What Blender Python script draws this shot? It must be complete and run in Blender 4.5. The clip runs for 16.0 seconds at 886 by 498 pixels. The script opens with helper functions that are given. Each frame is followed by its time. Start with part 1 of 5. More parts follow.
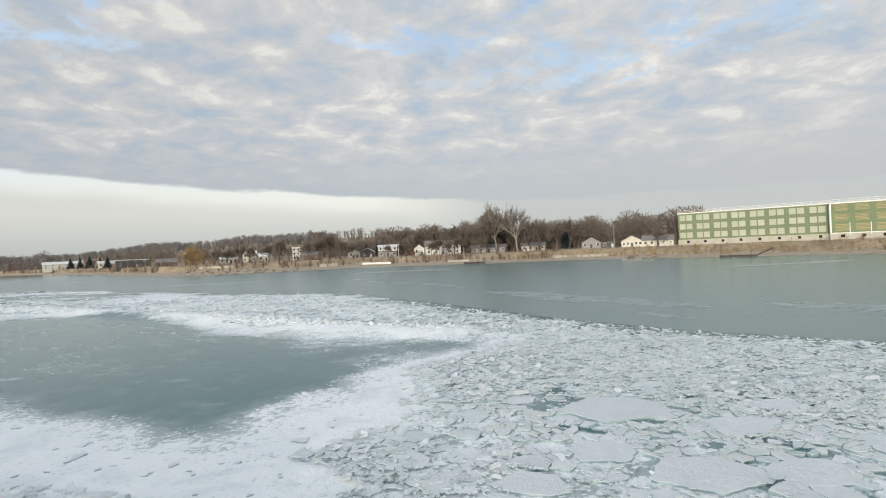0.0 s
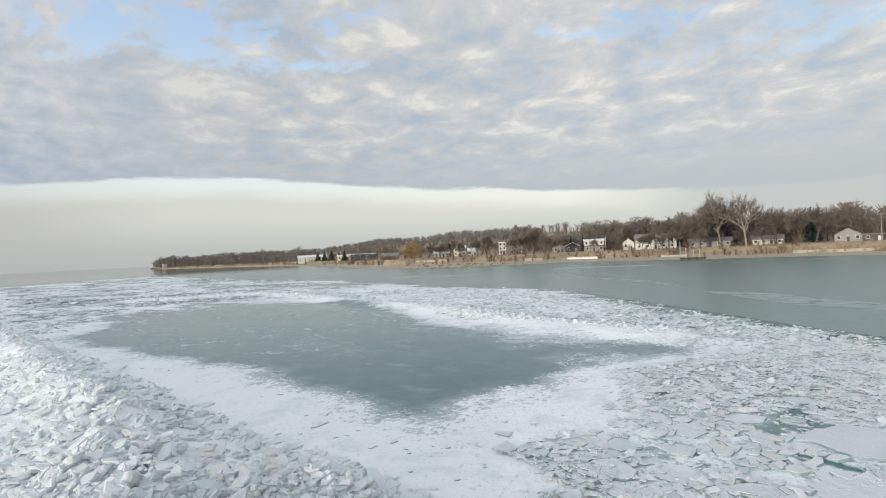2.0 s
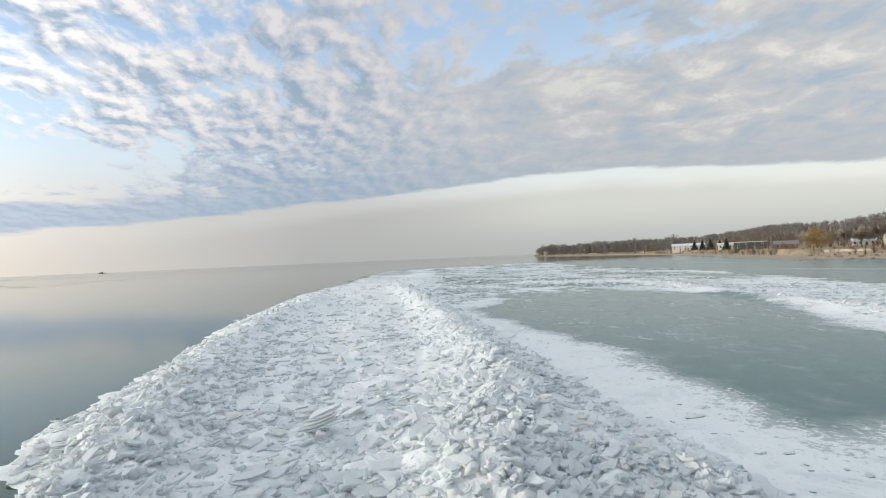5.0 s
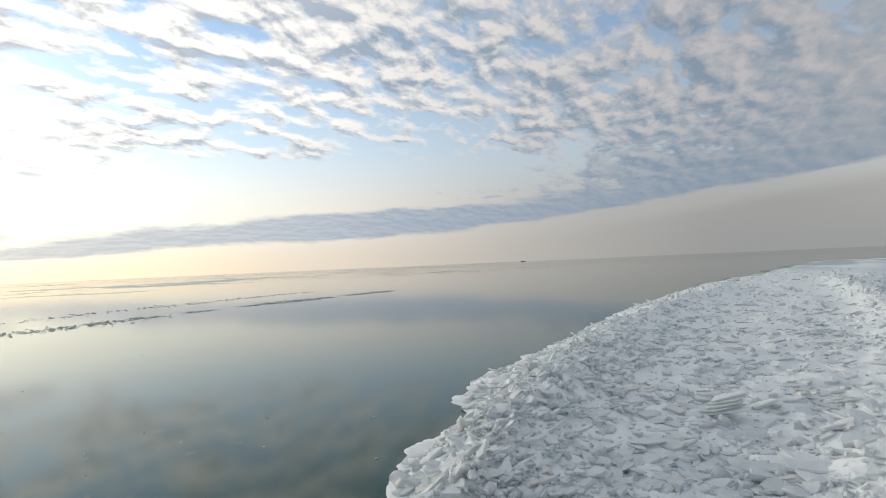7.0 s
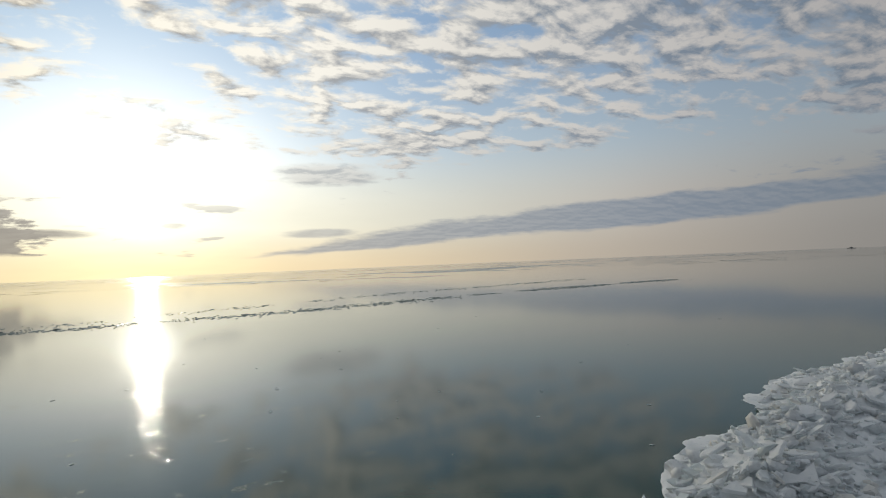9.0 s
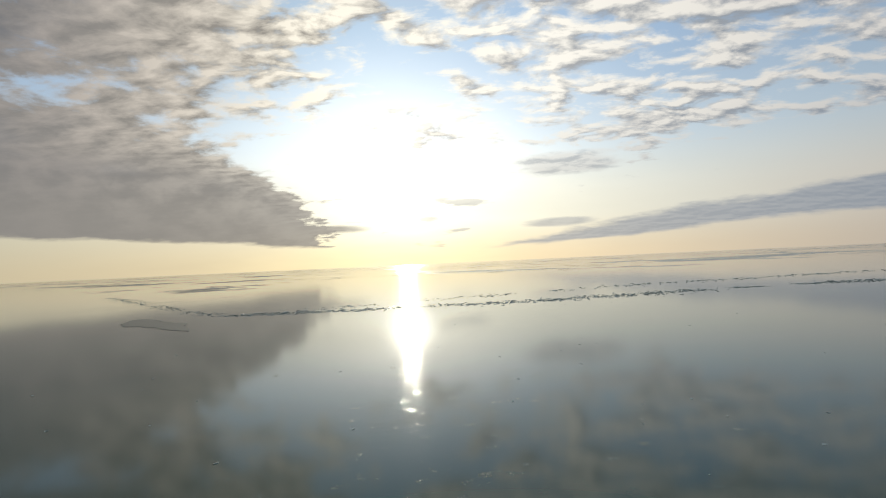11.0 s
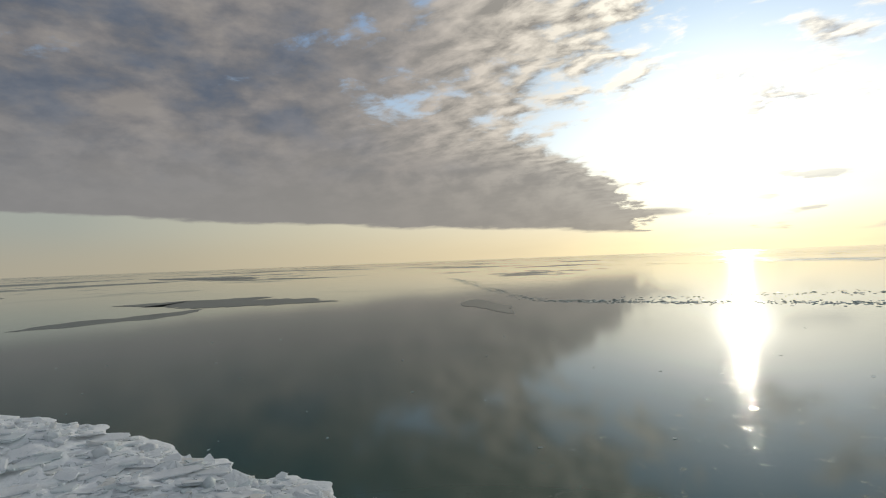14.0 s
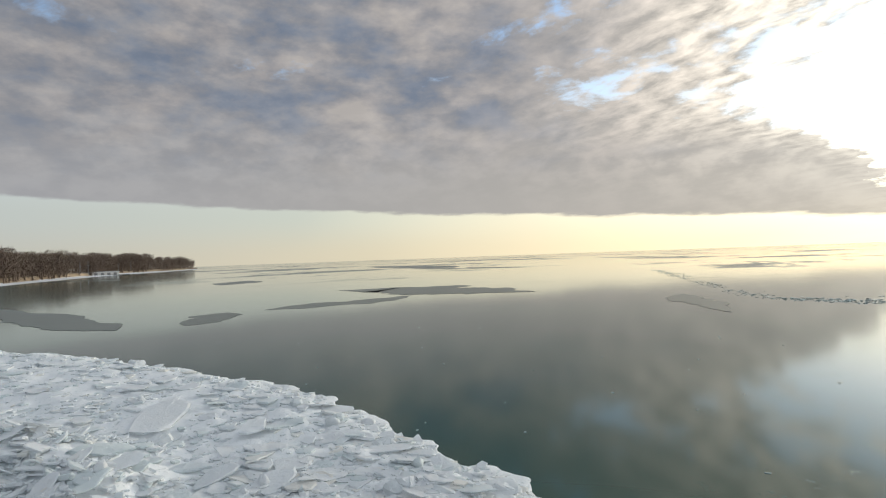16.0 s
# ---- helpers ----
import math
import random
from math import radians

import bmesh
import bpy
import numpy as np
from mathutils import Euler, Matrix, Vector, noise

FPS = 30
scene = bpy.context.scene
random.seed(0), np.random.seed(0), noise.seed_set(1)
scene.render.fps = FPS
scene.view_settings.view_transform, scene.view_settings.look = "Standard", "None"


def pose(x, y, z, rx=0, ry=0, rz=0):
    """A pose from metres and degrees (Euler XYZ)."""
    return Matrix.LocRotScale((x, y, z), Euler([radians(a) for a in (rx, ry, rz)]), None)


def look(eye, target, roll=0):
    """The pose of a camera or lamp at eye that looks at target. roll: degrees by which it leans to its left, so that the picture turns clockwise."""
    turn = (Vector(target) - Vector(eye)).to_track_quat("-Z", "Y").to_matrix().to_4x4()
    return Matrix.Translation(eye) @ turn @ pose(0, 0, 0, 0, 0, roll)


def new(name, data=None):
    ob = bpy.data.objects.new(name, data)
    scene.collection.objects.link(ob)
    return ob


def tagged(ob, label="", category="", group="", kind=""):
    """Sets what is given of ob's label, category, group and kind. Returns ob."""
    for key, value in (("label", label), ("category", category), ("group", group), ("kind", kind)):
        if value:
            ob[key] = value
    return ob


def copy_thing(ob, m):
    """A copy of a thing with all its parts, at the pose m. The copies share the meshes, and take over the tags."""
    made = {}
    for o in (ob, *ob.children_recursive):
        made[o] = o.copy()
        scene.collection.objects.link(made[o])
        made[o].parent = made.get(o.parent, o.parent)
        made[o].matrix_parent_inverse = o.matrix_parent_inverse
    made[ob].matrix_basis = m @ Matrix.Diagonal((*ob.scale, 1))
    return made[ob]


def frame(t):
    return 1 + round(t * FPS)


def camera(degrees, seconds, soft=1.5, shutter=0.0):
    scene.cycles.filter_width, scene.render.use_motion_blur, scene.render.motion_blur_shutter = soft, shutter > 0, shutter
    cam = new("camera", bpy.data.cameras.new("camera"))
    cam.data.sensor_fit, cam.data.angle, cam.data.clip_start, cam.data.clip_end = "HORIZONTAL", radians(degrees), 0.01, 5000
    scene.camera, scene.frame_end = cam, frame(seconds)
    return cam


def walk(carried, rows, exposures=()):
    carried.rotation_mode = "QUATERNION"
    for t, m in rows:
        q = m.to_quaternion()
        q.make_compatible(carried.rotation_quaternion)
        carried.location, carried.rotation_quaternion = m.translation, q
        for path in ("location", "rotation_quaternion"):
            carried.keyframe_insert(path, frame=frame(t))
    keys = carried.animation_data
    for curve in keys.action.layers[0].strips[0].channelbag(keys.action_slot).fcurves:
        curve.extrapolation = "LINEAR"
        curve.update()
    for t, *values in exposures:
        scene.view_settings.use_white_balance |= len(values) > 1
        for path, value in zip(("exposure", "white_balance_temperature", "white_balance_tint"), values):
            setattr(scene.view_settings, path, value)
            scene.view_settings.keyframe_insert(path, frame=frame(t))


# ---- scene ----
cam = camera(79.1, 16.0, soft=1.1)
PATH = [
    (0.0, 0.00, -0.00, 8.00, 89.85, 2.63, 0.00),
    (0.5, 0.04, -0.08, 8.08, 89.97, 2.66, 4.72),
    (1.0, 0.08, -0.03, 8.17, 90.10, 2.67, 10.86),
    (1.5, 0.12, -0.00, 8.20, 90.21, 2.73, 16.35),
    (2.0, 0.17, -0.01, 8.22, 90.26, 2.77, 21.66),
    (2.5, 0.20, 0.01, 8.18, 90.34, 2.81, 26.16),
    (3.0, 0.19, 0.09, 8.11, 90.41, 2.79, 31.64),
    (3.2, 0.20, 0.11, 8.07, 90.45, 2.79, 33.83),
    (5.3, 0.14, 0.10, 7.72, 90.99, 2.53, 66.04),
    (5.5, 0.19, 0.07, 7.66, 91.09, 2.61, 70.50),
    (6.0, 0.31, 0.05, 7.50, 91.35, 2.58, 82.62),
    (6.5, 0.42, 0.10, 7.32, 91.53, 2.58, 92.66),
    (7.0, 0.55, 0.21, 7.14, 91.60, 2.48, 100.89),
    (7.5, 0.62, 0.30, 6.98, 91.56, 2.51, 107.07),
    (8.0, 0.69, 0.35, 6.90, 91.51, 2.45, 114.21),
    (8.5, 0.76, 0.46, 6.84, 91.57, 2.47, 122.13),
    (9.0, 0.70, 0.53, 6.78, 91.59, 2.39, 129.75),
    (9.5, 0.73, 0.67, 6.84, 91.57, 2.43, 136.98),
    (9.7, 0.73, 0.69, 6.86, 91.56, 2.36, 140.07),
    (11.8, 0.35, 0.24, 7.33, 91.48, 2.56, 164.59),
    (12.0, 0.36, 0.26, 7.39, 91.49, 2.42, 167.67),
    (12.5, 0.43, 0.38, 7.51, 91.52, 2.34, 175.06),
    (13.0, 0.51, 0.49, 7.56, 91.42, 2.23, 179.24),
    (13.5, 0.55, 0.50, 7.65, 91.31, 2.27, 181.83),
    (14.0, 0.58, 0.56, 7.75, 91.21, 2.21, 187.70),
    (14.5, 0.65, 0.44, 7.78, 91.16, 2.11, 192.94),
    (15.0, 0.71, 0.45, 7.87, 91.08, 2.12, 197.99),
    (15.5, 0.73, 0.45, 7.97, 90.95, 2.12, 202.80),
    (16.0, 0.69, 0.39, 8.05, 90.84, 2.09, 208.36),
]
walk(cam, [(t, pose(x, y, z, a, b, c)) for t, x, y, z, a, b, c in PATH],
     [(t, stops, 6500, 7.0) for t, stops in ((0.0, -0.06), (3.0, -0.06), (5.5, -0.11), (6.0, -0.27), (7.0, -0.58), (7.5, -0.75), (8.0, -1.03), (9.0, -1.35),
                                             (12.0, -1.23), (12.5, -1.23), (13.5, -1.24), (14.5, -1.05), (15.2, -0.82), (16.0, -0.47))])

# ---- sky, sun ----
SUN_AZ, SUN_EL = 158.7, 7.0
sun_dir = Vector((-math.sin(radians(SUN_AZ)) * math.cos(radians(SUN_EL)),
                  math.cos(radians(SUN_AZ)) * math.cos(radians(SUN_EL)), math.sin(radians(SUN_EL))))
sun = new("sun", bpy.data.lights.new("sun", "SUN"))
sun.data.energy, sun.data.angle, sun.data.color = 2.1, radians(1.2), (1.0, 0.88, 0.72)
sun.matrix_world = look(sun_dir * 100, (0, 0, 0))


class Nodes:
    """Short hand for building a node tree."""

    def __init__(self, tree):
        self.tree = tree
        tree.nodes.clear()

    def add(self, kind):
        return self.tree.nodes.new(kind)

    def put(self, socket, value):
        if isinstance(value, bpy.types.NodeSocket):
            self.tree.links.new(value, socket)
        else:
            socket.default_value = value

    def math(self, op, a, b=0.0, c=0.0, clamp=False):
        node = self.add("ShaderNodeMath")
        node.operation, node.use_clamp = op, clamp
        for socket, value in zip(node.inputs, (a, b, c)):
            self.put(socket, value)
        return node.outputs[0]

    def smooth(self, value, lo, hi, a=0.0, b=1.0):
        node = self.add("ShaderNodeMapRange")
        node.interpolation_type = "SMOOTHSTEP"
        for socket, v in zip(node.inputs, (value, lo, hi, a, b)):
            self.put(socket, v)
        return node.outputs[0]

    def mix(self, fac, a, b, mode="MIX"):
        node = self.add("ShaderNodeMix")
        node.data_type, node.blend_type = "RGBA", mode
        self.put(node.inputs[0], fac)
        self.put(node.inputs[6], a if isinstance(a, bpy.types.NodeSocket) else (*a, 1))
        self.put(node.inputs[7], b if isinstance(b, bpy.types.NodeSocket) else (*b, 1))
        return node.outputs[2]

    def noise(self, vector, scale, detail=4.0, rough=0.5, distortion=0.0, out=0):
        node = self.add("ShaderNodeTexNoise")
        if vector is not None:
            self.put(node.inputs["Vector"], vector)
        for key, v in (("Scale", scale), ("Detail", detail), ("Roughness", rough), ("Distortion", distortion)):
            self.put(node.inputs[key], v)
        return node.outputs[out]

    def mapping(self, vector, scale=(1, 1, 1), rot=(0, 0, 0), loc=(0, 0, 0)):
        node = self.add("ShaderNodeMapping")
        self.put(node.inputs[0], vector)
        for socket, v in zip(node.inputs[1:], (loc, rot, scale)):
            socket.default_value = v
        return node.outputs[0]

    def ramp(self, fac, stops):
        node = self.add("ShaderNodeValToRGB")
        el = node.color_ramp.elements
        while len(el) < len(stops):
            el.new(0.5)
        for e, (pos, col) in zip(el, stops):
            e.position, e.color = pos, (col, col, col, 1) if isinstance(col, (int, float)) else (*col, 1)
        self.put(node.inputs[0], fac)
        return node.outputs[0]

    def bump(self, height, strength, distance):
        node = self.add("ShaderNodeBump")
        self.put(node.inputs["Strength"], strength)
        self.put(node.inputs["Distance"], distance)
        self.put(node.inputs["Height"], height)
        return node.outputs[0]


world = bpy.data.worlds.new("winter_sky")
scene.world = world
world.use_nodes = True
w = Nodes(world.node_tree)
way = w.add("ShaderNodeTexCoord").outputs["Generated"]
xyz = w.add("ShaderNodeSeparateXYZ")
w.put(xyz.inputs[0], way)
sx, sy, sz = xyz.outputs
elev = w.math("MULTIPLY", w.math("ARCSINE", sz), 180 / math.pi)
azim = w.math("MULTIPLY", w.math("ARCTAN2", w.math("MULTIPLY", sx, -1.0), sy), 180 / math.pi)
az01 = w.math("MULTIPLY_ADD", azim, 1 / 360, 0.5)


def az_ramp(stops):
    return w.ramp(az01, [(a / 360 + 0.5, v) for a, v in stops])


dot = w.add("ShaderNodeVectorMath")
dot.operation = "DOT_PRODUCT"
w.put(dot.inputs[0], way)
dot.inputs[1].default_value = sun_dir
off = w.math("MULTIPLY", w.math("ARCCOSINE", w.math("MINIMUM", dot.outputs["Value"], 1.0)), 180 / math.pi)  # degrees from the sun

# clear sky: physical sky, with winter haze low down
sky = w.add("ShaderNodeTexSky")
sky.sky_type, sky.sun_disc = "NISHITA", False
sky.sun_elevation, sky.sun_rotation = radians(SUN_EL), radians(-SUN_AZ)
sky.altitude, sky.air_density, sky.dust_density, sky.ozone_density = 200, 1.0, 1.0, 1.5
clear = w.mix(1.0, sky.outputs[0], (0.13, 0.13, 0.13), "MULTIPLY")
blue = w.mix(w.smooth(elev, 6.0, 27.0), (0.85, 0.98, 1.10), w.ramp(az01, [(0.0, (0.42, 0.64, 0.98)), (0.06, (0.30, 0.55, 0.98)), (0.3, (0.30, 0.55, 0.98)), (0.4, (0.50, 0.66, 0.92)), (0.66, (0.48, 0.65, 0.92)), (0.76, (0.42, 0.62, 0.95)), (0.86, (0.40, 0.62, 0.97)), (0.95, (0.48, 0.70, 0.98))]))
clear = w.mix(0.8, clear, blue)
aureole = w.math("MULTIPLY_ADD", w.math("EXPONENT", w.math("DIVIDE", off, -22.0)), 1.0, 1.0)
grow = w.add("ShaderNodeVectorMath")
grow.operation = "SCALE"
w.put(grow.inputs[0], clear)
w.put(grow.inputs["Scale"], aureole)
clear = grow.outputs[0]
haze = w.ramp(az01, [(0.0, (1.25, 1.03, 0.68)), (0.10, (0.80, 0.71, 0.53)), (0.20, (0.62, 0.60, 0.54)), (0.45, (0.60, 0.62, 0.60)),
                     (0.60, (0.60, 0.62, 0.61)), (0.70, (0.56, 0.56, 0.565)), (0.76, (0.72, 0.67, 0.63)), (0.82, (0.98, 0.84, 0.70)),
                     (0.90, (1.5, 1.2, 0.80)), (0.95, (1.7, 1.4, 0.85)), (1.0, (1.25, 1.03, 0.68))])
band = w.ramp(az01, [(0.0, (1.32, 1.20, 0.92)), (0.06, (1.0, 0.94, 0.73)), (0.12, (0.66, 0.69, 0.62)), (0.25, (0.58, 0.62, 0.64)), (0.482, (0.61, 0.625, 0.63)),
                     (0.503, (0.80, 0.80, 0.75)), (0.635, (0.82, 0.81, 0.77)), (0.665, (0.68, 0.675, 0.66)), (0.69, (0.61, 0.605, 0.60)), (0.735, (0.66, 0.645, 0.64)), (0.80, (0.98, 0.90, 0.83)), (0.86, (1.25, 1.20, 1.05)),
                     (0.94, (1.8, 1.7, 1.35)), (1.0, (1.32, 1.20, 0.92))])
low = w.mix(w.smooth(elev, 0.0, 5.0), haze, band)
clear = w.mix(w.smooth(elev, 4.5, 13.0, 1.0, 0.0), clear, low)

# clouds, on a flat layer overhead
drop = w.math("ADD", w.math("MAXIMUM", sz, 0.0), 0.19)
flat = w.add("ShaderNodeCombineXYZ")
w.put(flat.inputs[0], w.math("DIVIDE", sx, drop))
w.put(flat.inputs[1], w.math("DIVIDE", sy, drop))
layer = flat.outputs[0]
rows = w.mapping(layer, rot=(0, 0, radians(26)))  # the cloud rows run towards bearing 64
rows = w.mapping(rows, scale=(0.72, 1.0, 1))
streets = w.noise(rows, 8.5, 8.0, 0.57, 0.25)
blotch = w.noise(w.mapping(layer, loc=(7.3, 2.9, 0)), 6.2, 8.0, 0.60, 0.3)
mottled = az_ramp([(-180, 0.6), (-60, 0.85), (40, 0.85), (70, 0.0), (170, 0.0), (180, 0.6)])
fine = w.math("ADD", w.math("MULTIPLY", blotch, mottled), w.math("MULTIPLY", streets, w.math("SUBTRACT", 1.0, mottled)))
toward = w.mapping(rows, loc=(0.024, 0.038, 0))
sunward = w.noise(toward, 8.5, 8.0, 0.57, 0.25)
broad = w.noise(w.mapping(layer, loc=(3.1, 1.7, 0)), 1.3, 3.0, 0.55)
ragged = w.math("MULTIPLY_ADD", w.noise(w.mapping(way, scale=(1, 1, 5)), 8.0, 6.0, 0.6), 2.0, -1.0)
knobs = w.math("MULTIPLY_ADD", w.noise(w.mapping(way, loc=(2, 5, 1), scale=(1, 1, 2.2)), 9.0, 6.0, 0.55), 2.0, -1.0)
azim_s = w.math("MULTIPLY", w.math("ARCTAN2", sx, w.math("MULTIPLY", sy, -1.0)), 180 / math.pi)  # bearing from due south
slant = w.math("MULTIPLY", w.smooth(elev, 4.0, 16.0, 0.0, 22.0), w.smooth(elev, 16.0, 23.0, 1.0, 0.25))
deck_s = w.math("ADD", w.math("SUBTRACT", azim_s, slant), w.math("MULTIPLY", knobs, 7.0))
deck_s = w.math("MULTIPLY", w.smooth(deck_s, w.smooth(elev, 6.0, 14.0, -15.0, -24.0), w.smooth(elev, 6.0, 14.0, -9.0, 4.0)), w.smooth(azim_s, 130.0, 90.0))
cover = w.math("SUBTRACT", az_ramp([(-180, 0.33), (-165, 0.28), (-150, 0.27), (-100, 0.32), (-60, 0.36), (-30, 0.345), (0, 0.36), (40, 0.385), (55, 0.38), (70, 0.36), (90, 0.35), (110, 0.345),
                                    (135, 0.355), (150, 0.355), (160, 0.285), (168, 0.31), (180, 0.33)]), 0.30)
cover = w.math("ADD", cover, w.math("MULTIPLY", deck_s, w.smooth(elev, 9.0, 20.0, 0.40, 0.13)))
north = w.math("MULTIPLY", az_ramp([(-90, 0.0), (-60, 1.0), (50, 1.0), (75, 0.3), (95, 0.0)]), w.smooth(elev, 20.0, 9.0, 0.0, 0.22))
gap = w.math("MULTIPLY", az_ramp([(80, 0.0), (95, 0.6), (110, 1.0), (150, 1.0), (160, 0.3), (170, 0.0)]), w.smooth(elev, 13.5, 8.5, 0.0, 0.22))  # clear air over the low bank
gap = w.math("MULTIPLY", gap, w.math("SUBTRACT", 1.0, deck_s))
cover = w.math("SUBTRACT", cover, gap)
amount = w.math("ADD", w.math("SUBTRACT", cover, w.smooth(off, 20.0, 6.0, 0.0, 0.10)), north)
field = w.math("ADD", w.math("MULTIPLY", fine, 0.62), w.math("MULTIPLY", broad, 0.48))
dense = w.smooth(w.math("SUBTRACT", field, w.math("SUBTRACT", 0.55, amount)), -0.04, 0.075)
edge = w.math("MULTIPLY", az_ramp([(-180, 0.30), (-158, 0.42), (-135, 0.53), (-112, 0.64), (-80, 0.5), (-50, 0.42), (-8, 0.45), (-1, 0.49),
                                   (10, 0.58), (22, 0.66), (32, 0.74), (41, 0.81), (50, 0.81), (61, 0.72), (75, 0.58), (90, 0.42), (100, 0.34), (111, 0.30), (124, 0.27),
                                   (141, 0.16), (150, 0.13), (166, 0.20), (180, 0.30)]), 10.0)
above = w.math("SUBTRACT", w.math("MULTIPLY_ADD", ragged, 0.7, elev), edge)
over = w.smooth(above, -0.15, 0.30)
# the long low bank that tapers towards the sun
top = w.math("MULTIPLY", az_ramp([(20, 0.0), (55, 0.85), (77, 0.74), (90, 0.66), (117, 0.56), (134, 0.41), (149, 0.15), (156, 0.0)]), 10.0)
bank = w.smooth(w.math("SUBTRACT", top, w.math("MULTIPLY_ADD", ragged, 1.3, elev)), -0.3, 0.5, 0.0, 0.9)
bank = w.math("MULTIPLY", bank, az_ramp([(40, 0.0), (62, 1.0), (150, 1.0), (156, 0.0)]))
# small lens-shaped clouds beside the sun


def lens(az, el, da, de, amount):
    u = w.math("DIVIDE", w.math("SUBTRACT", azim, az), da)
    v = w.math("DIVIDE", w.math("SUBTRACT", elev, el), de)
    reach = w.math("ADD", w.math("MULTIPLY", u, u), w.math("MULTIPLY", v, v))
    return w.smooth(w.math("MULTIPLY_ADD", ragged, 1.5, reach), 1.2, 0.1, 0.0, amount)


stray = w.smooth(w.noise(w.mapping(way, scale=(1, 1, 7)), 5.5, 4.0, 0.55), 0.60, 0.66, 0.0, 0.7)
stray = w.math("MULTIPLY", stray, w.math("MULTIPLY", w.smooth(off, 22.0, 15.0), w.smooth(elev, 12.0, 5.0)))
for row in ((140.8, 9.7, 6.5, 1.3, 0.75), (142.5, 3.7, 4.0, 0.5, 0.7), (156.4, 4.7, 1.4, 0.35, 0.6), (166.5, 4.0, 5.0, 0.45, 0.9)):
    stray = w.math("MAXIMUM", stray, lens(*row))
dense = w.math("MULTIPLY", w.math("MAXIMUM", w.math("MAXIMUM", dense, bank), stray), over)
shade = w.ramp(az01, [(0.0, (0.49, 0.45, 0.41)), (0.09, (0.44, 0.42, 0.41)), (0.2, (0.42, 0.42, 0.45)), (0.4, (0.575, 0.59, 0.605)),
                      (0.6, (0.50, 0.555, 0.62)), (0.70, (0.42, 0.53, 0.68)), (0.79, (0.42, 0.51, 0.65)), (0.92, (0.72, 0.71, 0.72)),
                      (0.965, (0.54, 0.49, 0.44)), (1.0, (0.49, 0.45, 0.41))])
deck_in = w.math("MULTIPLY", deck_s, w.math("MAXIMUM", w.smooth(azim_s, 0.0, 28.0), w.smooth(elev, 13.0, 9.0)))  # the deck behind its sunlit rim
shade = w.mix(w.math("MULTIPLY", deck_in, w.smooth(elev, 4.0, 22.0, 0.0, 0.6)), shade, (0.20, 0.21, 0.25))
light = w.ramp(az01, [(0.0, (1.25, 1.12, 0.98)), (0.03, (0.85, 0.75, 0.68)), (0.06, (0.62, 0.57, 0.55)), (0.15, (0.62, 0.60, 0.60)), (0.4, (0.78, 0.76, 0.77)), (0.6, (0.80, 0.77, 0.77)),
                      (0.70, (0.90, 0.86, 0.89)), (0.8, (1.2, 1.14, 1.11)), (0.9, (1.8, 1.7, 1.55)), (0.965, (1.9, 1.75, 1.5)), (1.0, (1.25, 1.12, 0.98))])
slope = w.math("MULTIPLY", w.math("SUBTRACT", streets, sunward), az_ramp([(-150, 0.30), (-100, 0.18), (-60, 0.03), (45, 0.03), (70, 0.35), (100, 0.55), (165, 0.55), (180, 0.35)]))
slope = w.math("MULTIPLY", slope, 10.0)
lit = w.math("ADD", w.math("ADD", slope, w.math("MULTIPLY_ADD", deck_in, -0.2, 0.5)), w.smooth(dense, 0.95, 0.2, 0.0, 0.5), clamp=True)
puffs = w.smooth(w.noise(w.mapping(way, scale=(1, 1, 1.9)), 15.0, 7.0, 0.55, 0.0), 0.36, 0.66)
lit = w.math("ADD", w.math("MULTIPLY", lit, w.math("MULTIPLY_ADD", deck_in, -0.85, 1.0)), w.math("MULTIPLY", w.math("MULTIPLY", puffs, deck_in), 0.75), clamp=True)
cloud = w.mix(w.math("MULTIPLY", lit, w.smooth(elev, 4.0, 16.0, 0.12, 0.95)), shade, light)
hue = w.ramp(w.noise(w.mapping(way, loc=(0.8, 0.4, 0), scale=(1, 1, 2.2)), 9.0, 7.0, 0.56, 0.0), [(0.36, (0.15, 0.20, 0.30)), (0.49, (0.275, 0.28, 0.32)), (0.58, (0.40, 0.375, 0.385)), (0.68, (0.53, 0.48, 0.455))])
cloud = w.mix(w.math("MULTIPLY", deck_in, w.smooth(elev, 6.0, 17.0, 0.0, 0.72)), cloud, hue)
patchy = w.math("MULTIPLY", az_ramp([(-80, 0.0), (-60, 0.85), (40, 0.85), (70, 0.0)]), w.smooth(elev, 5.0, 14.0))
tone = w.ramp(w.noise(w.mapping(layer, loc=(1.3, 6.1, 0)), 4.2, 8.0, 0.62, 0.3), [(0.36, (0.42, 0.54, 0.70)), (0.47, (0.60, 0.63, 0.68)), (0.56, (0.74, 0.72, 0.73)), (0.64, (0.98, 0.94, 0.89))])
cloud = w.mix(w.math("MULTIPLY", patchy, 0.8), cloud, tone)
strip = w.math("MULTIPLY", w.smooth(above, -2.4, -0.5), az_ramp([(0, 0.0), (8, 0.2), (30, 0.2), (58, 0.22), (75, 0.14), (95, 0.0)]))  # a brighter strip under the cloud's edge
lifted_sky = w.add("ShaderNodeVectorMath")
lifted_sky.operation = "SCALE"
w.put(lifted_sky.inputs[0], clear)
w.put(lifted_sky.inputs["Scale"], w.math("ADD", strip, 1.0))
colour = w.mix(dense, lifted_sky.outputs[0], cloud)
gain = w.add("ShaderNodeVectorMath")  # the half of the sky round the sun is brighter
gain.operation = "SCALE"
w.put(gain.inputs[0], colour)
